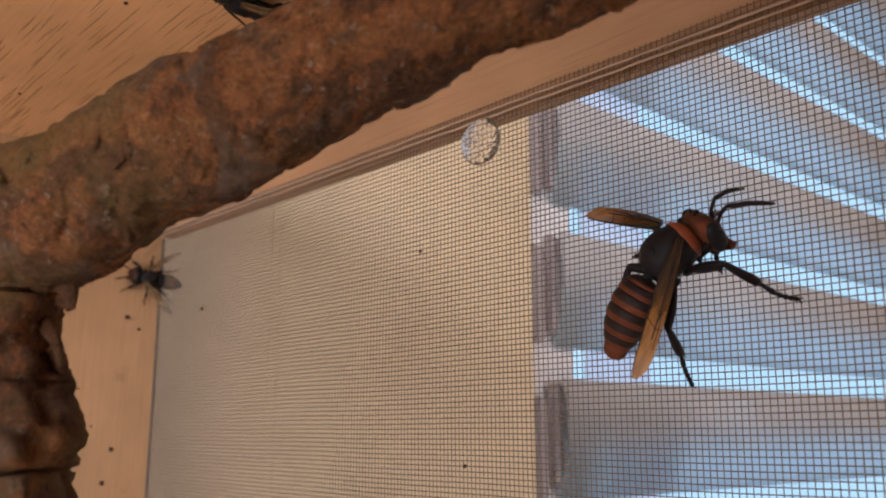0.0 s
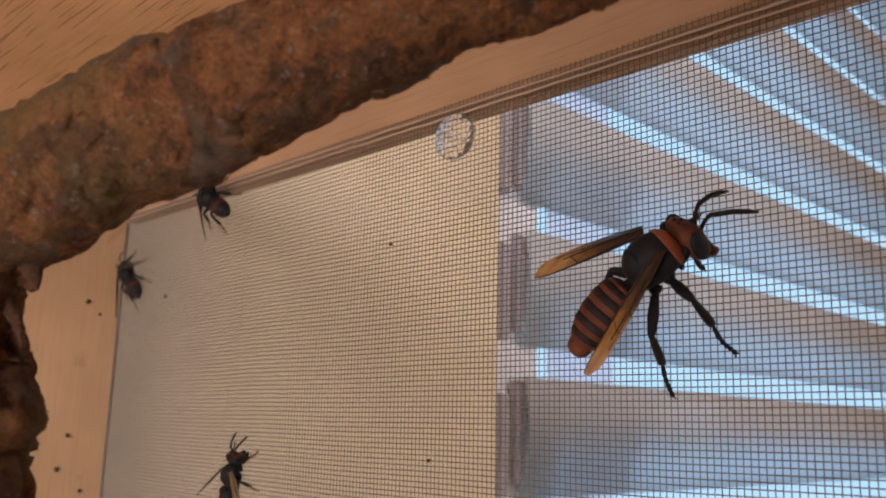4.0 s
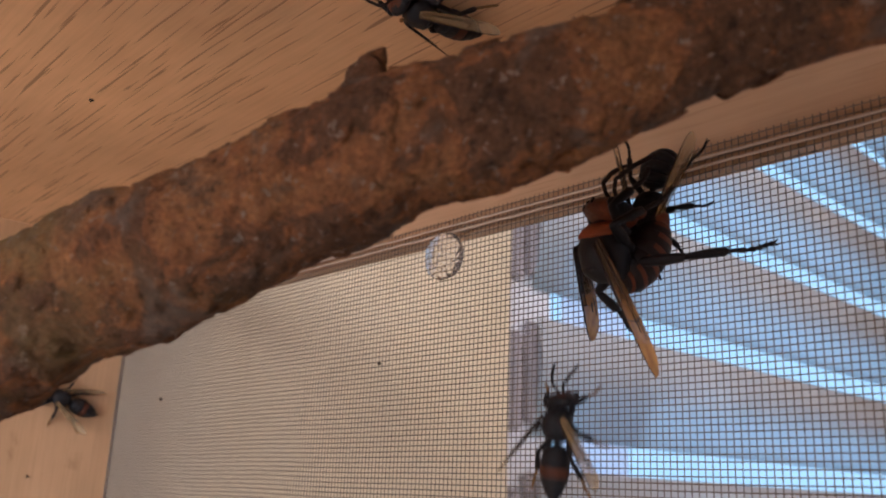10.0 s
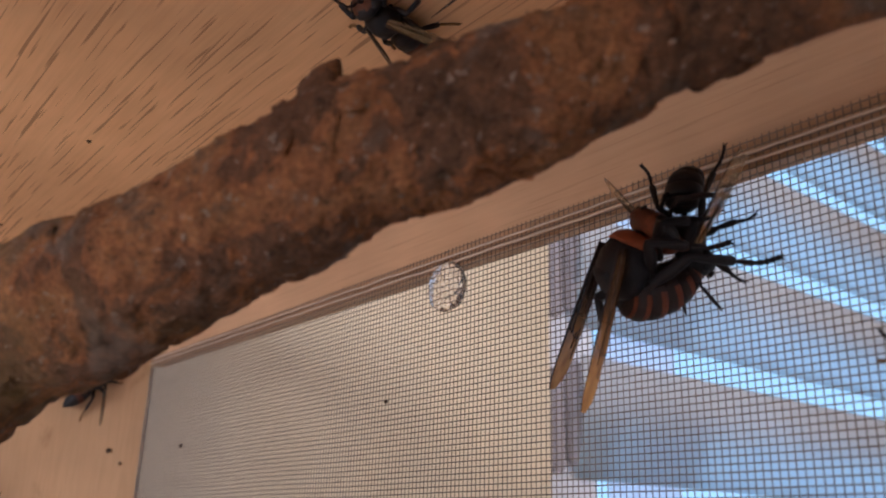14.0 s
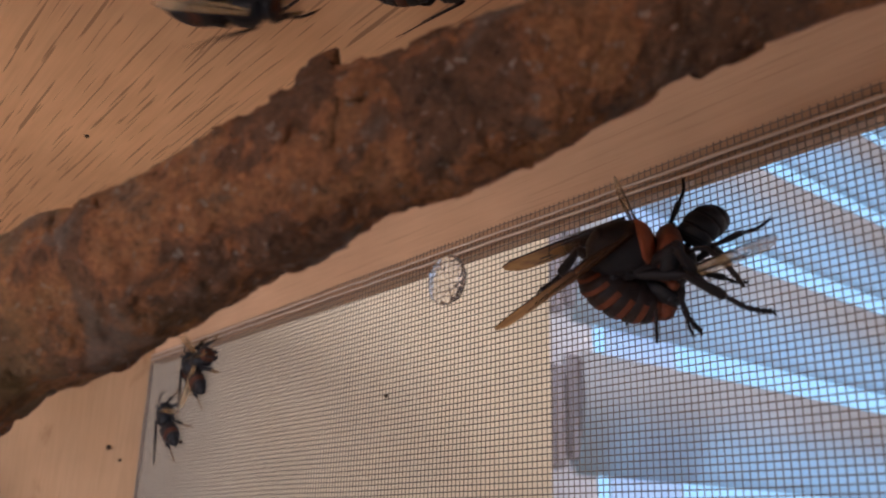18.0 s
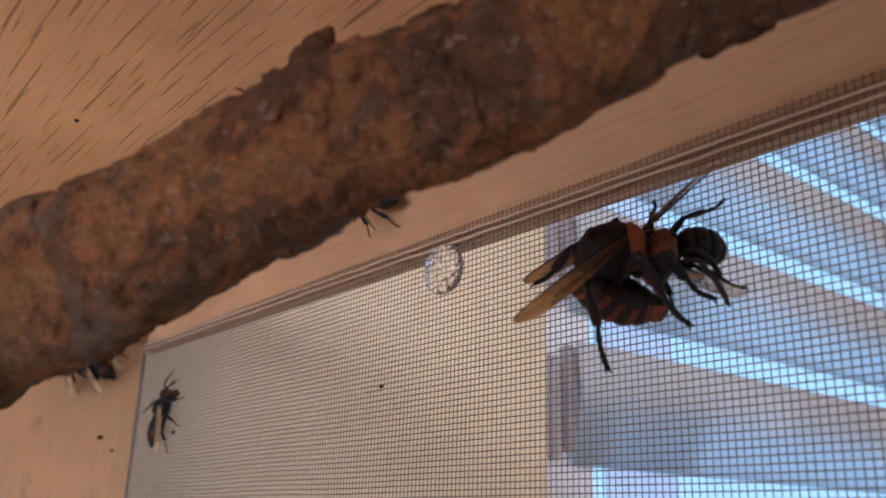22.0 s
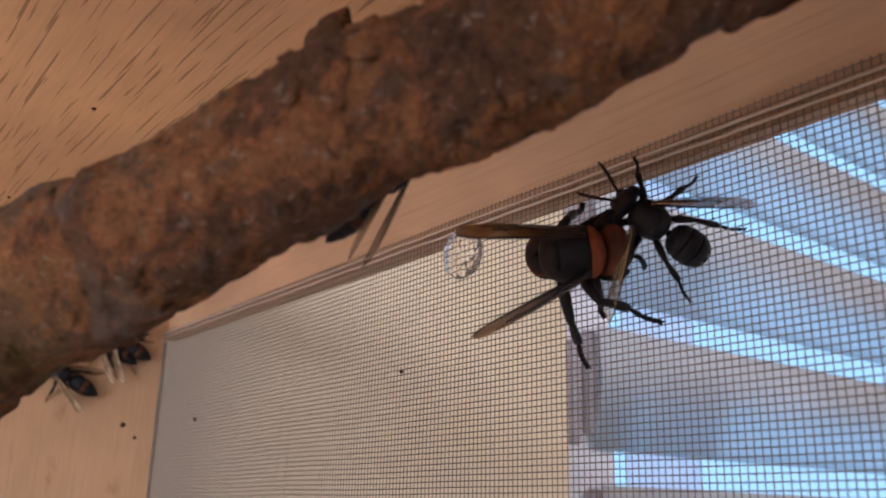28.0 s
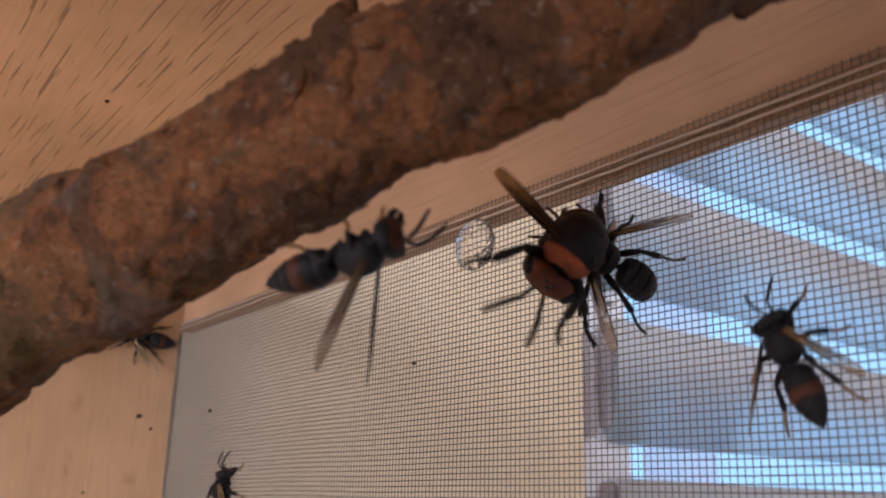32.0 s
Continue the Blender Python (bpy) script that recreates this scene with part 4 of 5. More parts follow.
# where a leg of the larger hornet stands, in millimetres of its own: leg, then seconds and place
STEPS = [
    (0, 1, 8.8, 7.5, -1.2),
    (0, 6, -13.1, 12.9, -14.1),
    (0, 8, -24.1, 5.4, -6.5),
    (0, 9, -37.7, 11.5, 1.5),
    (0, 10, -33.8, 17.9, -4.1),
    (0, 11, -33.2, 18.2, -4.1),
    (0, 12, -35.4, 4.6, -17.7),
    (0, 13, -21.3, 3.6, -14.7),
    (0, 14, -26.9, 3.8, -1.6),
    (0, 16.5, -4, 12, -3),
    (0, 17, -4, 12, -3),
    (0, 18, -4, 12, -3),
    (0, 19, -4, 12, -3),
    (0, 20, -4, 12, -3),
    (0, 21, -4, 12, -3),
    (0, 22, -4, 12, -3),
    (0, 23, -4, 12, -3),
    (0, 23.5, -4, 12, -3),
    (1, 0, -18.8, -4.1, -0.2),
    (1, 1, -11.7, -2.7, -8.3),
    (1, 2, -24.2, -9.5, -0.3),
    (1, 8, -8, 8, -5),
    (1, 9, -8, 8, -5),
    (1, 10, -8, 8, -5),
    (1, 11, -31.4, 6.9, -1.5),
    (1, 12, -37.3, -0.5, -16.7),
    (1, 13, -32.3, 9.3, -17.2),
    (1, 14, -35.3, 7.3, 1.6),
    (1, 16.5, -8, 8, -5),
    (1, 17, -25.1, 2.6, 5.6),
    (1, 18, -25.5, 3.8, 7.2),
    (1, 19, -8, 8, -5),
    (1, 20, -8, 8, -5),
    (1, 21, -8, 8, -5),
    (1, 22, -30.5, -1.4, 6.6),
    (1, 23, -8, 8, -5),
    (1, 23.5, -8, 8, -5),
    (1, 24, -14.6, 13.9, -9.4),
    (1, 25, -15.9, 13.2, -9.3),
    (1, 27.5, -10.1, 11.3, -14.2),
    (1, 28, -10.4, 18.4, -4.9),
    (1, 29, -11.2, 19.6, -6.4),
    (1, 30, -9.6, 9.7, -14.1),
    (1, 31, -12.3, 18.6, -1.6),
    (1, 32, -15.3, 0.8, -6.6),
    (2, 6, -9.4, -12.2, -14.3),
    (2, 24, -9.3, 5.2, -15.5),
    (2, 25, -8, 5.7, -14.3),
    (2, 27.5, -11.6, 3.1, -21.9),
    (2, 28, -10.5, 6, -17.3),
    (2, 29, -10.3, 6.8, -19.1),
    (2, 30, -12.6, 5.7, -19.4),
    (2, 31, -17.1, 9.4, -12.9),
    (2, 31.5, -18.6, 5.8, -13.3),
    (2, 31.75, -12.6, -15.9, -11.3),
    (2, 32, 1, -21.7, -9.7),
    (3, 0, 0.4, 5.5, -3.9),
    (3, 1, 6.3, 11.4, -0.9),
    (3, 2, 2.7, 7.1, -4.1),
    (3, 3, -0, 7.8, -2.8),
    (3, 3.5, 0.2, 7.3, -3),
    (3, 5.5, -0, 5.1, -3.3),
    (3, 6, 13.3, 15.9, 4.2),
    (3, 8, 4, 13, -3),
    (3, 9, 4, 13, -3),
    (3, 10, 4, 13, -3),
    (3, 11, 4, 13, -3),
    (3, 12, 4, 13, -3),
    (3, 13, 4, 13, -3),
    (3, 14, 4, 13, -3),
    (3, 16.5, 4, 13, -3),
    (3, 17, 4, 13, -3),
    (3, 18, 4, 13, -3),
    (3, 19, 4, 13, -3),
    (3, 20, 4, 13, -3),
    (3, 21, 4, 13, -3),
    (3, 22, 4, 13, -3),
    (3, 23, 4, 13, -3),
    (3, 23.5, 4, 13, -3),
    (3, 28, 12.6, 4.8, -7.9),
    (4, 0, 14.7, 10, -8.1),
    (4, 1, 24, -0.5, 0.7),
    (4, 2, 14.1, 1.1, -10.7),
    (4, 3, 12.5, -0.1, -12.5),
    (4, 3.5, 13, -0.2, -11.8),
    (4, 5.5, 14.4, 2.9, -6.8),
    (4, 6, 20.5, -5, 6.8),
    (4, 6.2, 15, -1.3, 1.8),
    (4, 6.5, 17, -2.2, -1.1),
    (4, 7, 19.7, -3.8, -3),
    (4, 8, 7, 9, -5),
    (4, 9, 7, 9, -5),
    (4, 10, 7, 9, -5),
    (4, 11, 7, 9, -5),
    (4, 12, 7, 9, -5),
    (4, 13, 7, 9, -5),
    (4, 14, 7, 9, -5),
    (4, 16.5, 7, 9, -5),
    (4, 17, 7, 9, -5),
    (4, 18, 7.4, 22, -8.3),
    (4, 19, 8.2, 20, -10.9),
    (4, 20, 7, 9, -5),
    (4, 21, 7, 9, -5),
    (4, 22, 7, 9, -5),
    (4, 23, 7, 9, -5),
    (4, 23.5, 7, 9, -5),
    (4, 24, 5.6, 19.2, 2.4),
    (4, 25, 8.6, 5, -10),
    (4, 28, 13.1, 13.5, 1),
    (4, 29, 14.6, 11.3, 0.8),
    (4, 30, 10.2, 11.7, -1.9),
    (4, 31, 12.3, 19.1, 5.3),
    (4, 31.5, 8.8, 20.4, 4.5),
    (4, 31.75, 0.8, 16.9, -10.1),
    (4, 32, -18.4, 8.1, -9.6),
    (5, 0, 5.4, -12, -15.4),
    (5, 1, 11.7, -20.8, -6.7),
    (5, 2, 7.1, -14.4, -14.1),
    (5, 3, 6.5, -11.4, -15.2),
    (5, 3.5, 7.7, -12.3, -15.1),
    (5, 5.5, 10.1, -13.3, -12),
    (5, 6, 12, -30.7, -1.7),
    (5, 8, 9, -4, -9),
    (5, 9, 12.9, -2.1, -19.2),
    (5, 10, 13.4, -3, -18.1),
    (5, 11, 12.2, -1.4, -17.1),
    (5, 12, 18.1, -4.2, -7.4),
    (5, 13, 15.6, 5.7, -9.3),
    (5, 14, 7.6, 9.9, -13.8),
    (5, 16.5, 7, 19.8, -9.3),
    (5, 17, 1.4, 24.3, 0.7),
    (5, 18, -1.9, 9.3, -11.4),
    (5, 19, 1.2, 9.1, -13.8),
    (5, 20, 0.7, 16.6, -11.2),
    (5, 21, 9, -4, -9),
    (5, 22, 9, -4, -9),
    (5, 23, 9, -4, -9),
    (5, 23.5, 9, -4, -9),
    (5, 24, 14.4, 4.1, -8.3),
    (5, 25, 18.4, -1.3, -13.3),
    (5, 27.5, 18, -7.7, -13.3),
    (5, 28, 21.3, 0.9, -7.8),
    (5, 29, 20.4, 0.5, -6.8),
    (5, 30, 19.4, 0.1, -8.4),
    (5, 31, 17.6, 10.6, -2.6),
    (5, 31.5, 15.1, 13.7, -2.5),
    (5, 32, 0.3, -11.4, -20.6),
]
ROWS_C = [
    (0, "W", -0.0075, 0.2847, -84), (0.3, "W", -0.0125, 0.2820, -78), (0.6, "W", -0.0251, 0.2807, -54),
    (1, "W", -0.0290, 0.2994, -66), (1.3, "S", 0.0019, 0.3080, -56), (1.5, "S", 0.0229, 0.2959, -51),
    (2.4, "S", 0.0164, 0.2937, -72), (3, "S", 0.0131, 0.2941, -17), (3.5, "S", 0.0083, 0.2981, -57),
    (5.5, "S", 0.0692, 0.1745, -10), (6.3, "S", 0.0914, 0.1939, -34), (6.5, "S", 0.0903, 0.2114, 6),
    (7, "S", 0.1002, 0.2471, 18), (7.5, "S", 0.1092, 0.2663, 16), (7.8, "S", 0.1197, 0.2824, 27),
    (8, "S", 0.1317, 0.2848, 54), (8.2, "S", 0.1396, 0.2922, 52), (8.4, "S", 0.1532, 0.2878, 79),
    (8.5, "S", 0.1281, 0.2814, 67), (8.6, "S", 0.1304, 0.2471, 70), (8.8, "S", 0.1772, 0.2189, 53),
    (9.5, "S", 0.2259, 0.2220, -1), (10, "S", 0.2280, 0.2535, 7), (10.5, "S", 0.2119, 0.2808, -19),
    (11, "S", 0.1967, 0.2952, -30), (11.5, "S", 0.1696, 0.3081, -65), (12, "S", 0.1035, 0.3243, -72),
    (14.5, "S", 0.0905, 0.3309, -71), (16.2, "S", 0.1065, 0.3154, -62), (16.5, "S", 0.1210, 0.2977, -63),
    (17, "S", 0.1116, 0.2925, -63), (17.6, "S", 0.0693, 0.2949, -77), (18.2, "S", 0.0415, 0.2930, -36),
    (19, "S", 0.0051, 0.2962, -55), (19.4, "S", 0.1380, 0.2566, 5), (20, "S", 0.1120, 0.2920, 110),
    (20.6, "S", 0.0677, 0.2932, 108), (22, "S", 0.0367, 0.2771, 30), (23, "W", -0.0065, 0.2555, -3),
    (23.6, "W", -0.0086, 0.2650, -12), (24.2, "W", -0.0113, 0.2691, -31), (25, "S", 0.0239, 0.3214, -57),
    (25.5, "S", 0.1318, 0.3313, -73), (28.2, "S", 0.1257, 0.3306, -74), (28.45, "S", 0.1814, 0.3101, -239),
    (28.7, "S", 0.1863, 0.3024, -231), (29, "S", 0.1909, 0.2854, -302), (29.3, "S", 0.1624, 0.2698, -288),
    (29.6, "S", 0.1354, 0.2627, -290), (29.9, "S", 0.1026, 0.2502, -458), (30.2, "S", 0.1023, 0.2367, -311),
    (31, "S", 0.1066, 0.2195, -298), (32, "S", 0.1050, 0.2042, -300),
]
ROWS_D = [
    (0, "S", 0.0867, 0.1797, -5), (2.3, "S", 0.1056, 0.1791, -8), (2.5, "S", 0.0890, 0.2172, -1),
    (2.7, "S", 0.0747, 0.2567, 31), (3, "S", 0.0769, 0.2742, 27), (3.2, "S", 0.0826, 0.2914, 1),
    (3.5, "S", 0.0653, 0.3015, -67), (5.5, "S", 0.1113, 0.2869, -27), (5.8, "S", 0.1048, 0.2933, -45),
    (6, "S", 0.0925, 0.2970, -72), (6.5, "S", 0.0665, 0.2981, -80), (7, "S", 0.0517, 0.2951, -73),
    (7.5, "S", 0.0389, 0.2986, -74), (8, "S", 0.0260, 0.2977, 89), (8.5, "S", 0.0167, 0.2968, 90),
    (9, "S", 0.0268, 0.2848, -77), (9.5, "W", -0.0315, 0.2936, -85), (17, "W", -0.0454, 0.3138, -85),
    (17.3, "S", 0.0194, 0.2313, 7), (17.4, "S", 0.0285, 0.2484, 20), (17.6, "S", 0.0401, 0.2658, -42),
    (18.2, "S", 0.0282, 0.2835, -47), (18.8, "S", 0.0155, 0.2958, -54), (19, "S", -0.0003, 0.2900, -71),
    (20, "W", -0.0422, 0.2811, -57), (21.2, "W", -0.0372, 0.2919, -58), (23, "W", -0.0243, 0.2993, -62),
    (24.2, "W", -0.0224, 0.3012, -25), (28, "W", -0.0253, 0.2991, -60), (30, "W", -0.0172, 0.2896, -62),
    (31.1, "S", 0.0288, 0.2587, -57), (31.7, "S", 0.0581, 0.2466, -47), (32, "S", 0.0652, 0.2417, -1),
]
ROWS_E = [
    (0, "S", 0.0495, 0.1761, -61), (1, "S", 0.0790, 0.1915, -64), (1.2, "S", 0.0347, 0.2316, -81),
    (1.45, "S", 0.0702, 0.1740, -11), (2.3, "S", 0.1213, 0.1843, 8), (2.5, "S", 0.1106, 0.2082, 7),
    (2.7, "S", 0.1188, 0.2400, 20, 0.02), (3, "S", 0.1548, 0.2368, 62, 0.0564), (3.2, "S", 0.1416, 0.2307, 80, 0.0564),
    (3.5, "S", 0.0951, 0.2141, 26), (5.5, "S", 0.1296, 0.2040, 2), (5.8, "S", 0.1329, 0.2250, 7),
    (6, "S", 0.1380, 0.2414, -5), (6.5, "S", 0.1291, 0.2837, 9), (7, "S", 0.1094, 0.2980, -62),
    (7.5, "S", 0.0925, 0.2974, -63), (8, "S", 0.0709, 0.2938, 93), (8.2, "S", 0.0623, 0.2951, 89),
    (8.5, "S", 0.0441, 0.2958, -77), (8.7, "S", 0.0290, 0.2955, -78), (9, "S", 0.0155, 0.2884, 62),
    (10, "W", -0.0164, 0.3011, -99), (12, "W", -0.0207, 0.3145, -100), (14.5, "W", -0.0228, 0.2911, 59),
    (16.5, "W", -0.0238, 0.2931, 62), (17.1, "W", -0.0229, 0.2923, 62), (17.6, "S", 0.0720, 0.2938, 95),
    (18.2, "S", 0.0440, 0.2958, 62), (19, "S", 0.0138, 0.3027, -75), (20, "W", -0.0148, 0.3089, -85),
    (24, "W", -0.0201, 0.3034, -83), (25.5, "W", -0.0159, 0.2972, -58), (29.6, "W", -0.0228, 0.3015, -70),
    (30, "W", -0.0165, 0.2898, -68), (30.8, "W", -0.0133, 0.2782, -51), (31.4, "W", -0.0158, 0.2854, -51),
    (32, "W", -0.0184, 0.2985, -83),
]
ROWS_W = [
    (0, "W", -0.0518, 0.3158, -31), (6.5, "W", -0.0302, 0.3011, -18), (7, "W", -0.0260, 0.2907, -14),
    (7.5, "W", -0.0238, 0.2626, -174), (8, "W", -0.0291, 0.2490, -132), (8.2, "S", 0.0145, 0.2045, -141),
    (8.5, "S", 0.0228, 0.2293, -3), (9, "S", 0.0133, 0.2616, -33), (9.5, "W", -0.0087, 0.2770, -59),
    (10, "W", -0.0235, 0.2688, -70), (11, "W", -0.0115, 0.2908, -83), (12, "W", -0.0248, 0.2904, -75),
    (12.5, "W", -0.0444, 0.2612, -136), (13, "W", -0.0649, 0.2469, -137), (18.5, "W", -0.0655, 0.2463, -137),
    (19, "W", -0.0240, 0.2919, -144), (20, "W", -0.0420, 0.2799, -63), (21, "W", -0.0295, 0.2986, -52),
    (23, "W", -0.0238, 0.2959, -67), (24.8, "W", -0.0387, 0.2791, -61), (25.5, "W", -0.0439, 0.2785, -64),
    (28, "W", -0.0388, 0.2848, -65), (32, "W", -0.0523, 0.2986, -65),
]
ROWS_G = [
    (0, "C", 0.1559, -0.0538, 168), (0.4, "C", 0.1518, -0.0614, 172), (1, "C", 0.1365, -0.0715, 201),
    (1.2, "C", 0.1327, -0.0707, 200), (2, "C", 0.1491, -0.0781, 198), (9, "C", 0.2334, -0.0510, 228),
    (10, "C", 0.2271, -0.0461, 187), (10.5, "C", 0.2205, -0.0569, 199), (11, "C", 0.2163, -0.0622, 176),
    (12, "C", 0.2249, -0.0610, 181), (13, "C", 0.2205, -0.0588, 177), (14.5, "C", 0.2303, -0.0480, 163),
    (16.5, "C", 0.2251, -0.0500, 167), (17, "C", 0.2258, -0.0456, 177), (17.6, "C", 0.2332, -0.0434, 185),
    (18.2, "C", 0.2043, -0.0783, 9), (19, "C", 0.2084, -0.0679, 45), (19.4, "C", 0.2202, -0.0628, 221),
    (20, "C", 0.2293, -0.0678, 401), (21, "C", 0.2294, -0.0626, 401), (32, "C", 0.2239, -0.0642, 399),
]
ROWS_I = [
    (0, "C", 0.2109, 0.0149, -150), (0.6, "C", 0.2103, 0.0133, -164), (1.2, "C", 0.1955, 0.0152, -207),
    (2, "C", 0.2135, -0.0100, -86), (2.5, "C", 0.2372, -0.0372, -104), (12.2, "C", 0.2710, -0.0539, -113),
    (12.5, "C", 0.2389, -0.0437, -289), (13, "C", 0.2537, -0.0498, -291), (18.2, "C", 0.2412, -0.0450, -304),
    (18.8, "C", 0.2348, -0.0431, -275), (19, "C", 0.2335, -0.0431, -286), (19.4, "C", 0.2318, -0.0465, -294),
    (20, "C", 0.2295, -0.0340, -357), (20.6, "C", 0.0931, -0.0755, -227), (21.2, "C", 0.1214, -0.0662, -177),
    (21.8, "C", 0.1676, -0.0464, -138), (22, "C", 0.1739, -0.0393, -130), (22.4, "C", 0.2075, -0.0355, -114),
    (23.4, "C", 0.2281, -0.0613, -104), (32, "C", 0.2267, -0.0608, -141),
]
ROWS_K = [
    (0, "S", 0.3305, 0.2366, 8), (13, "S", 0.3307, 0.2589, 12), (13.4, "S", 0.2941, 0.2489, -23),
    (13.7, "S", 0.2794, 0.2505, 59), (13.85, "S", 0.2885, 0.2534, 8), (14, "S", 0.2951, 0.2602, -23),
    (14.2, "S", 0.3022, 0.2605, -34), (16, "S", 0.3202, 0.2423, 57), (28.8, "S", 0.3189, 0.2801, 10),
    (30, "S", 0.2907, 0.2955, 1), (30.5, "S", 0.2801, 0.2623, -19), (30.8, "S", 0.2765, 0.2513, -11),
    (31.1, "S", 0.2707, 0.2432, -101), (31.4, "S", 0.2630, 0.2461, -58), (31.7, "S", 0.2635, 0.2522, -38),
    (32, "S", 0.2659, 0.2626, -21),
]
ROWS_L = [
    (0, "S", 0.3177, 0.3029, -87), (17.9, "S", 0.3225, 0.3212, -80), (18.3, "S", 0.2721, 0.3168, -84),
    (18.6, "S", 0.2202, 0.3162, 76), (18.8, "S", 0.2118, 0.3128, 94), (19, "S", 0.2062, 0.3125, -56),
    (19.4, "S", 0.2019, 0.3109, -31), (20, "S", 0.1941, 0.3227, -15), (20.5, "S", 0.1592, 0.3241, -70),
    (23.2, "S", 0.1588, 0.3215, -70), (23.45, "S", 0.2267, 0.3206, 94), (23.6, "S", 0.2502, 0.3170, 263),
    (24, "S", 0.2626, 0.3188, 289), (24.2, "S", 0.2645, 0.3112, 283), (24.5, "S", 0.2942, 0.3127, 284),
    (24.8, "S", 0.3184, 0.3124, 288), (28.2, "S", 0.3157, 0.3121, 287), (28.5, "S", 0.2613, 0.3131, 456),
    (28.7, "S", 0.2424, 0.3143, 627), (29, "S", 0.2628, 0.3108, 464), (29.3, "S", 0.2813, 0.3085, 466),
    (29.6, "S", 0.2948, 0.3056, 462), (30, "S", 0.3103, 0.3079, 462), (32, "S", 0.3082, 0.3082, 462),
]
ROWS_F = [
    (0, "S", 0.3215, 0.2146, -1), (7.2, "S", 0.3208, 0.2135, -3), (7.4, "S", 0.3108, 0.2194, 5),
    (7.5, "S", 0.3074, 0.2241, 5), (7.6, "S", 0.3066, 0.2285, -7), (7.8, "S", 0.3052, 0.2443, -13),
    (8, "S", 0.2933, 0.2669, -16), (8.1, "S", 0.2938, 0.2774, -17), (8.3, "S", 0.2940, 0.3113, -14),
    (9, "S", 0.3124, 0.3332, -10), (32, "S", 0.3127, 0.3092, -8),
]
ROWS_J = [
    (0, "B", 0.1489, 0.2963, -158), (23.4, "B", 0.1513, 0.3080, -159), (23.8, "B", 0.0995, 0.2831, -160),
    (24, "B", 0.0917, 0.2805, -160), (24.2, "B", 0.0814, 0.2770, -164), (24.6, "H", 0.0824, 0.2870, -159),
    (24.9, "H", 0.0814, 0.2873, -103), (25.5, "H", 0.0781, 0.2865, -110), (27.5, "B", 0.0664, 0.2712, 19),
    (27.8, "B", 0.0704, 0.2753, 22), (27.95, "H", 0.0644, 0.2863, 46), (28.1, "H", 0.0643, 0.2863, 48),
    (28.4, "B", 0.0804, 0.2771, 21), (29, "B", 0.0848, 0.2781, 6), (29.3, "B", 0.0960, 0.2838, 24),
    (29.6, "B", 0.1054, 0.2883, 24), (29.85, "H", 0.0984, 0.2932, 60), (30, "H", 0.0978, 0.2928, 67),
    (30.2, "B", 0.0952, 0.2822, 165), (30.5, "B", 0.0956, 0.2781, -170), (30.8, "B", 0.0779, 0.2768, -148),
    (31, "B", 0.0583, 0.2685, -161), (31.1, "B", 0.0517, 0.2631, -160), (31.4, "B", 0.0573, 0.2668, 20),
    (31.7, "B", 0.0688, 0.2697, 22), (32, "B", 0.0690, 0.2696, 15),
]
ROWS_H = [
    (0, "S", 0.1647, 0.1755, 42), (7.6, "S", 0.1693, 0.1801, 40), (7.8, "S", 0.1388, 0.2062, 57),
    (7.9, "S", 0.1237, 0.2202, 62), (8, "S", 0.0971, 0.2371, -19), (8.1, "W", -0.0251, 0.2564, -59),
    (8.2, "W", -0.0655, 0.2672, -56), (8.6, "W", -0.0932, 0.2674, -45), (14, "W", -0.1140, 0.2071, -44), (21.5, "S", 0.1200, 0.1900, 60),
    (22.5, "S", 0.1380, 0.2180, 70), (23, "S", 0.1440, 0.2440, 75), (23.3, "S", 0.1500, 0.2300, 80), (24, "S", 0.1700, 0.1800, 90), (32, "S", 0.1750, 0.1700, 90),
]


def swing_wings(h, size, rows, twists=((0, 0, 0),)):
    """Open and raise the left and right pair of wings: rows of seconds, left opening and rise, right opening and rise; twists of seconds, left and right turn of the blade."""
    when = [r[0] for r in twists]
    for c in h.children:
        if "wing" in c.name:
            s = 1 if sum(v.co.x for v in c.data.vertices) > 0 else -1
            hinge = Matrix.Translation((s * 0.0033 * size, 0.0022 * size, 0.009 * size))
            blade = Vector((s * 0.242, -0.970, 0))
            turn = [r[1] if s < 0 else r[2] for r in twists]
            walk(c, [(r[0], hinge @ pose(0, 0, 0, 0, 0, s * r[2 + s]) @ pose(0, 0, 0, -r[3 + s]) @ Matrix.Rotation(radians(float(np.interp(r[0], when, turn))), 4, blade) @ hinge.inverted()) for r in rows])


# bend and fold of the larger hornet's abdomen
HOLD = [(0, 14, 24), (1, 14, 4), (2, 14, 10), (5.5, 14, 8), (6, 10, 0), (6.5, 40, 60), (7, 60, 125), (8, 65, 110), (9, 65, 105), (13, 65, 105), (14, 70, 105), (19, 70, 105), (20, 75, 100), (23, 70, 105), (24, 60, 104), (31, 60, 104), (32, 60, 104)]


def joint_frame(a, b, normal):
    y = (b - a).normalized()
    z = normal.cross(y).normalized()
    return Matrix.Translation(a) @ Matrix((y.cross(z), y, z)).transposed().to_4x4()


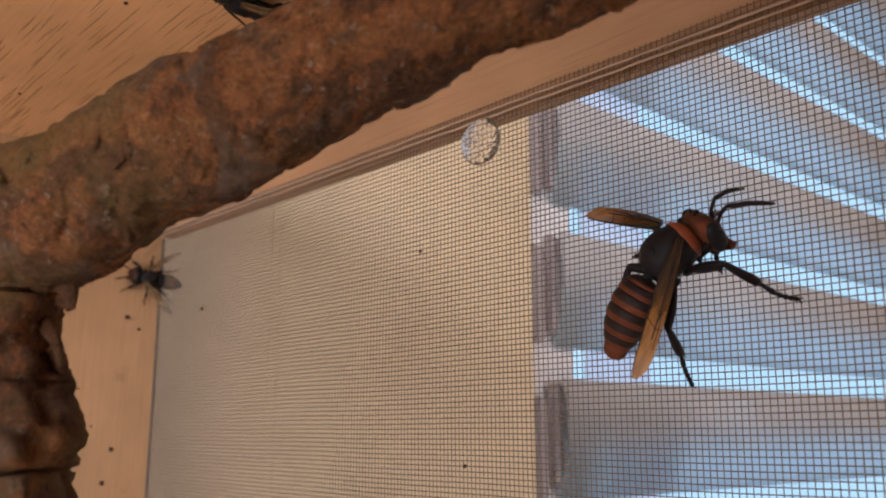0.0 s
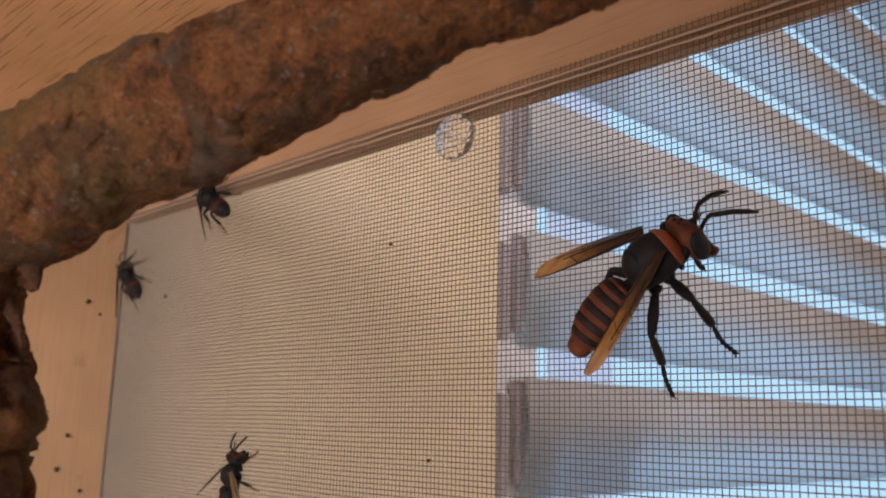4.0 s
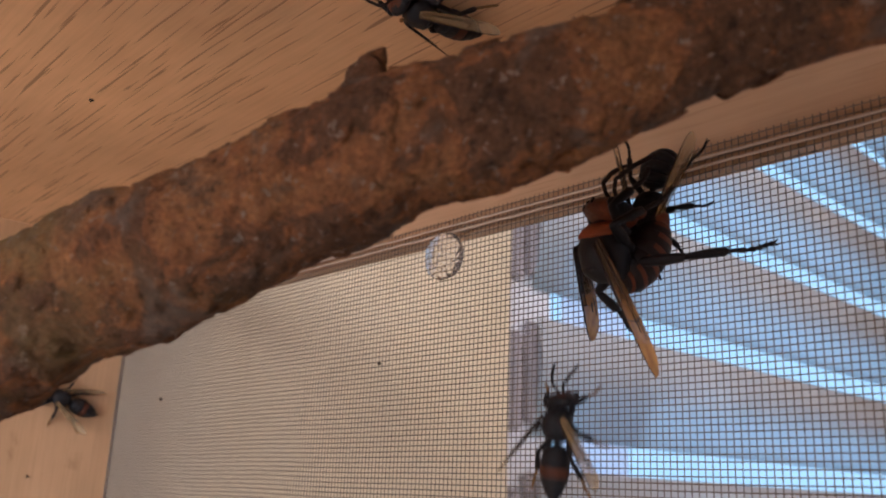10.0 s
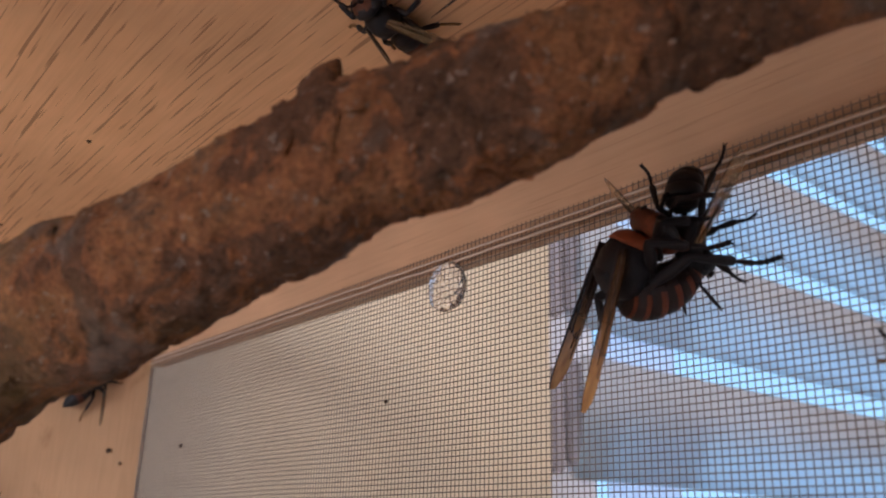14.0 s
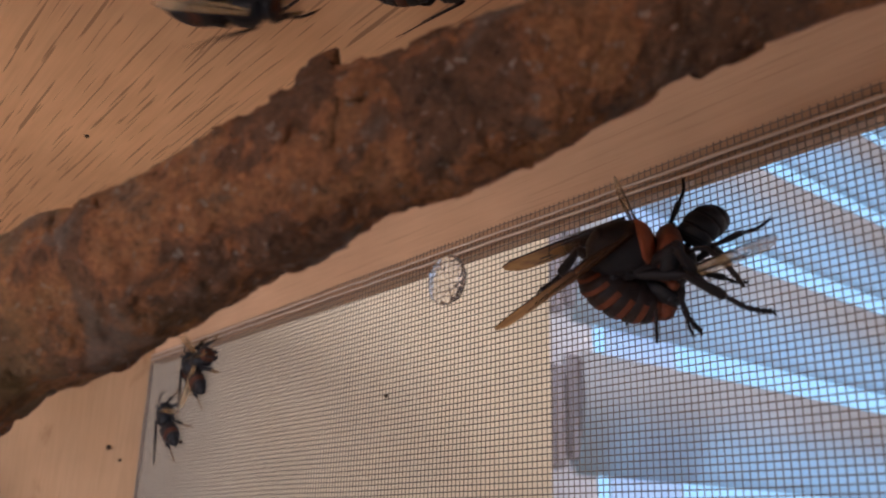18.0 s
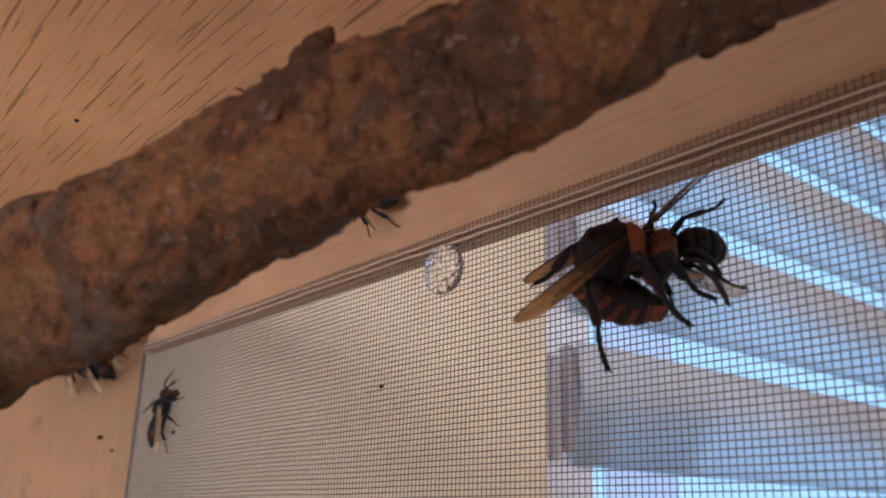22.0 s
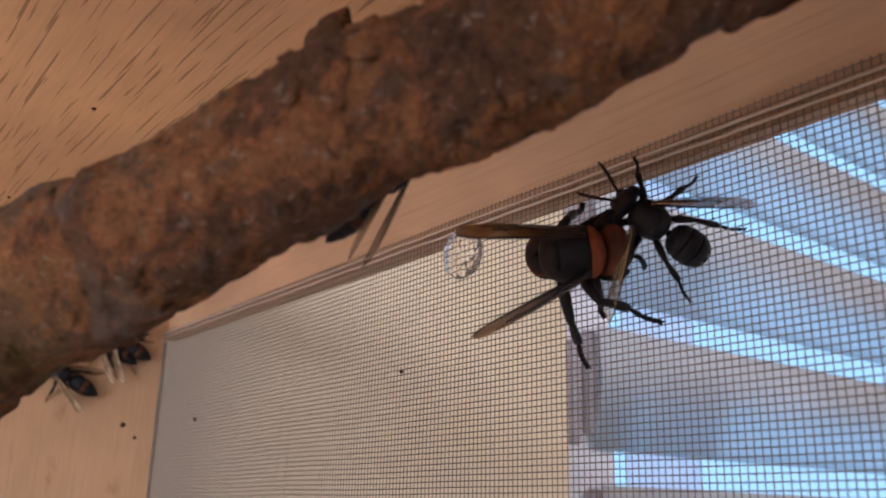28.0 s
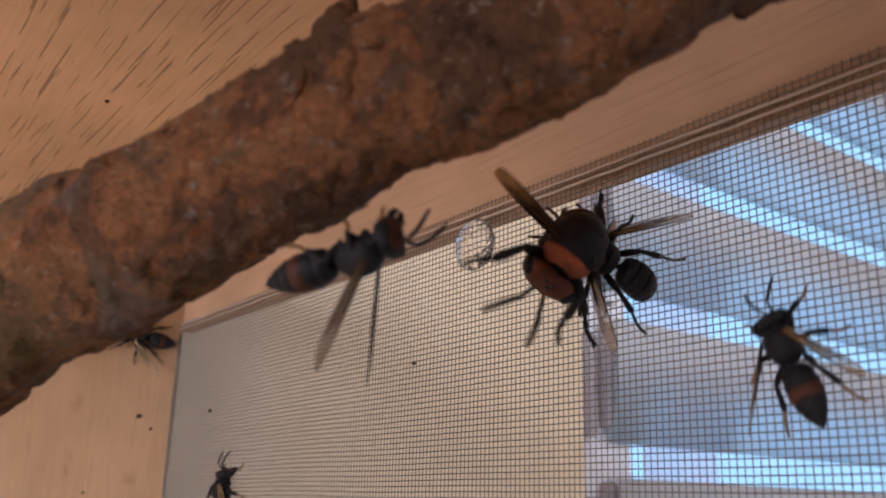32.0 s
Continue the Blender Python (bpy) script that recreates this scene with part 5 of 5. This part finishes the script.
def reach(h, i, foot):
    """The turn of thigh and shin that sets leg i of h down at foot."""
    hip, knee, tip = RIG[h.name][i]
    a, b = (knee - hip).length, (tip - knee).length
    pole = Vector((0.35 if i > 2 else -0.35, 0, 1))
    way = (foot - hip).normalized()
    span = max(abs(a - b) * 1.15, min((foot - hip).length, (a + b) * 0.97))
    rest = (tip - hip).cross(knee - hip).normalized()
    normal = way.cross(pole).normalized()
    out = normal.cross(way)
    along = (a * a + span * span - b * b) / (2 * span)
    bent = hip + way * along + out * math.sqrt(max(0, a * a - along * along))
    upper = joint_frame(hip, bent, normal) @ joint_frame(hip, knee, rest).inverted()
    lower = joint_frame(bent, hip + way * span, normal) @ joint_frame(knee, tip, rest).inverted()
    return upper, upper.inverted() @ lower


def step_legs(h, size, steps):
    """Set the legs down: rows of leg, seconds and place in millimetres; a leg without a row for a while takes its usual place."""
    times = sorted({r[1] for r in steps})
    for i, leg in enumerate(c for c in h.children if c.name.startswith("leg")):
        known = {r[1]: Vector(r[2:]) * (0.001 * size) for r in steps if r[0] == i}
        usual = RIG[h.name][i][2]
        got = [(t, *reach(h, i, known.get(t, usual))) for t in times]
        walk(leg, [(t, m) for t, m, _ in got])
        for c in leg.children:
            walk(c, [(t, m) for t, _, m in got])


def fidget(h, size, seed):
    """Small uneven steps all along."""
    legs = [c for c in h.children if c.name.startswith("leg")]
    for i, leg in enumerate(legs):
        s = -1 if i < 3 else 1
        hip = Matrix.Translation((s * (2.0, 2.5, 2.3)[i % 3] * 0.001 * size, (3.0, 0.2, -2.4)[i % 3] * 0.001 * size, 0.0026 * size))
        walk(leg, [(0.5 * j, hip @ pose(0, 0, 0, 0, 0, 9 * noise.noise(Vector((j * 0.77, i * 3.3, seed)))) @ hip.inverted()) for j in range(65)])


def motions():
    walk(female, [(t, pose(*p)) for t, *p in ROWS_FEMALE])
    swing_wings(female, 1.06, WINGS_FEMALE, [(0, -45, 25), (1, -55, 40), (5.5, -55, 40), (5.8, 0, 0), (7, 0, 0), (8, 35, 40), (11, 35, 40), (12, 50, 62), (13, 50, 62), (14, 25, 40), (16.5, 20, 35), (23, 20, 35), (24, 0, 0), (31.5, 0, 0), (32, 0, 40)])
    bend(female, 1.06, HOLD)
    step_legs(female, 1.06, STEPS)
    nod = Matrix.Translation((0, 0.0058, 0.0054))
    walk(next(c for c in female.children if c.name.startswith("head")), [(t, nod @ pose(0, 0, 0, a) @ nod.inverted()) for t, a in ((0, -6), (1.0, -8), (2.1, 0), (3.0, -6), (6.0, 0), (6.5, -30), (8, -40), (14, -35), (20, -30), (24, -52), (28, -55), (30, -48), (32, -30))])
    walk(mate, [(t, pose(*p)) for t, *p in ROWS_MATE])
    swing_wings(mate, 0.68, [(0, 8, 0, 8, 0), (12, 5, 0, 5, 0), (13, 25, 0, 10, 0), (17, 20, 10, 45, 0), (19, 40, 0, 30, 10), (23, 15, 0, 20, 0), (24, 15, 0, 55, 0), (25, 30, 0, 50, 0), (28, 55, 0, 20, 0), (32, 30, 0, 30, 0)])
    fidget(mate, 0.68, 2.2)
    walk(flier, [(t, on(s, u, v, a, 0.068)) for t, s, u, v, a in ROWS_F])
    swing_wings(walkers["j"], 0.56, [(0, -28, -45, -28, -45), (30.2, -28, -45, -28, -45), (30.7, 0, -5, 0, -5), (31.2, 0, -8, 0, -8), (31.5, -25, 5, -25, 5), (32, -28, 12, -28, 12)])
    for n, table in (("c", ROWS_C), ("d", ROWS_D), ("e", ROWS_E), ("w", ROWS_W), ("g", ROWS_G), ("i", ROWS_I), ("k", ROWS_K), ("l", ROWS_L), ("j", ROWS_J), ("h", ROWS_H)):
        walk(walkers[n], [(t, on(s, u, v, a, *lift)) for t, s, u, v, a, *lift in table])
        fidget(walkers[n], 0.70, ord(n) * 1.7)


motions()
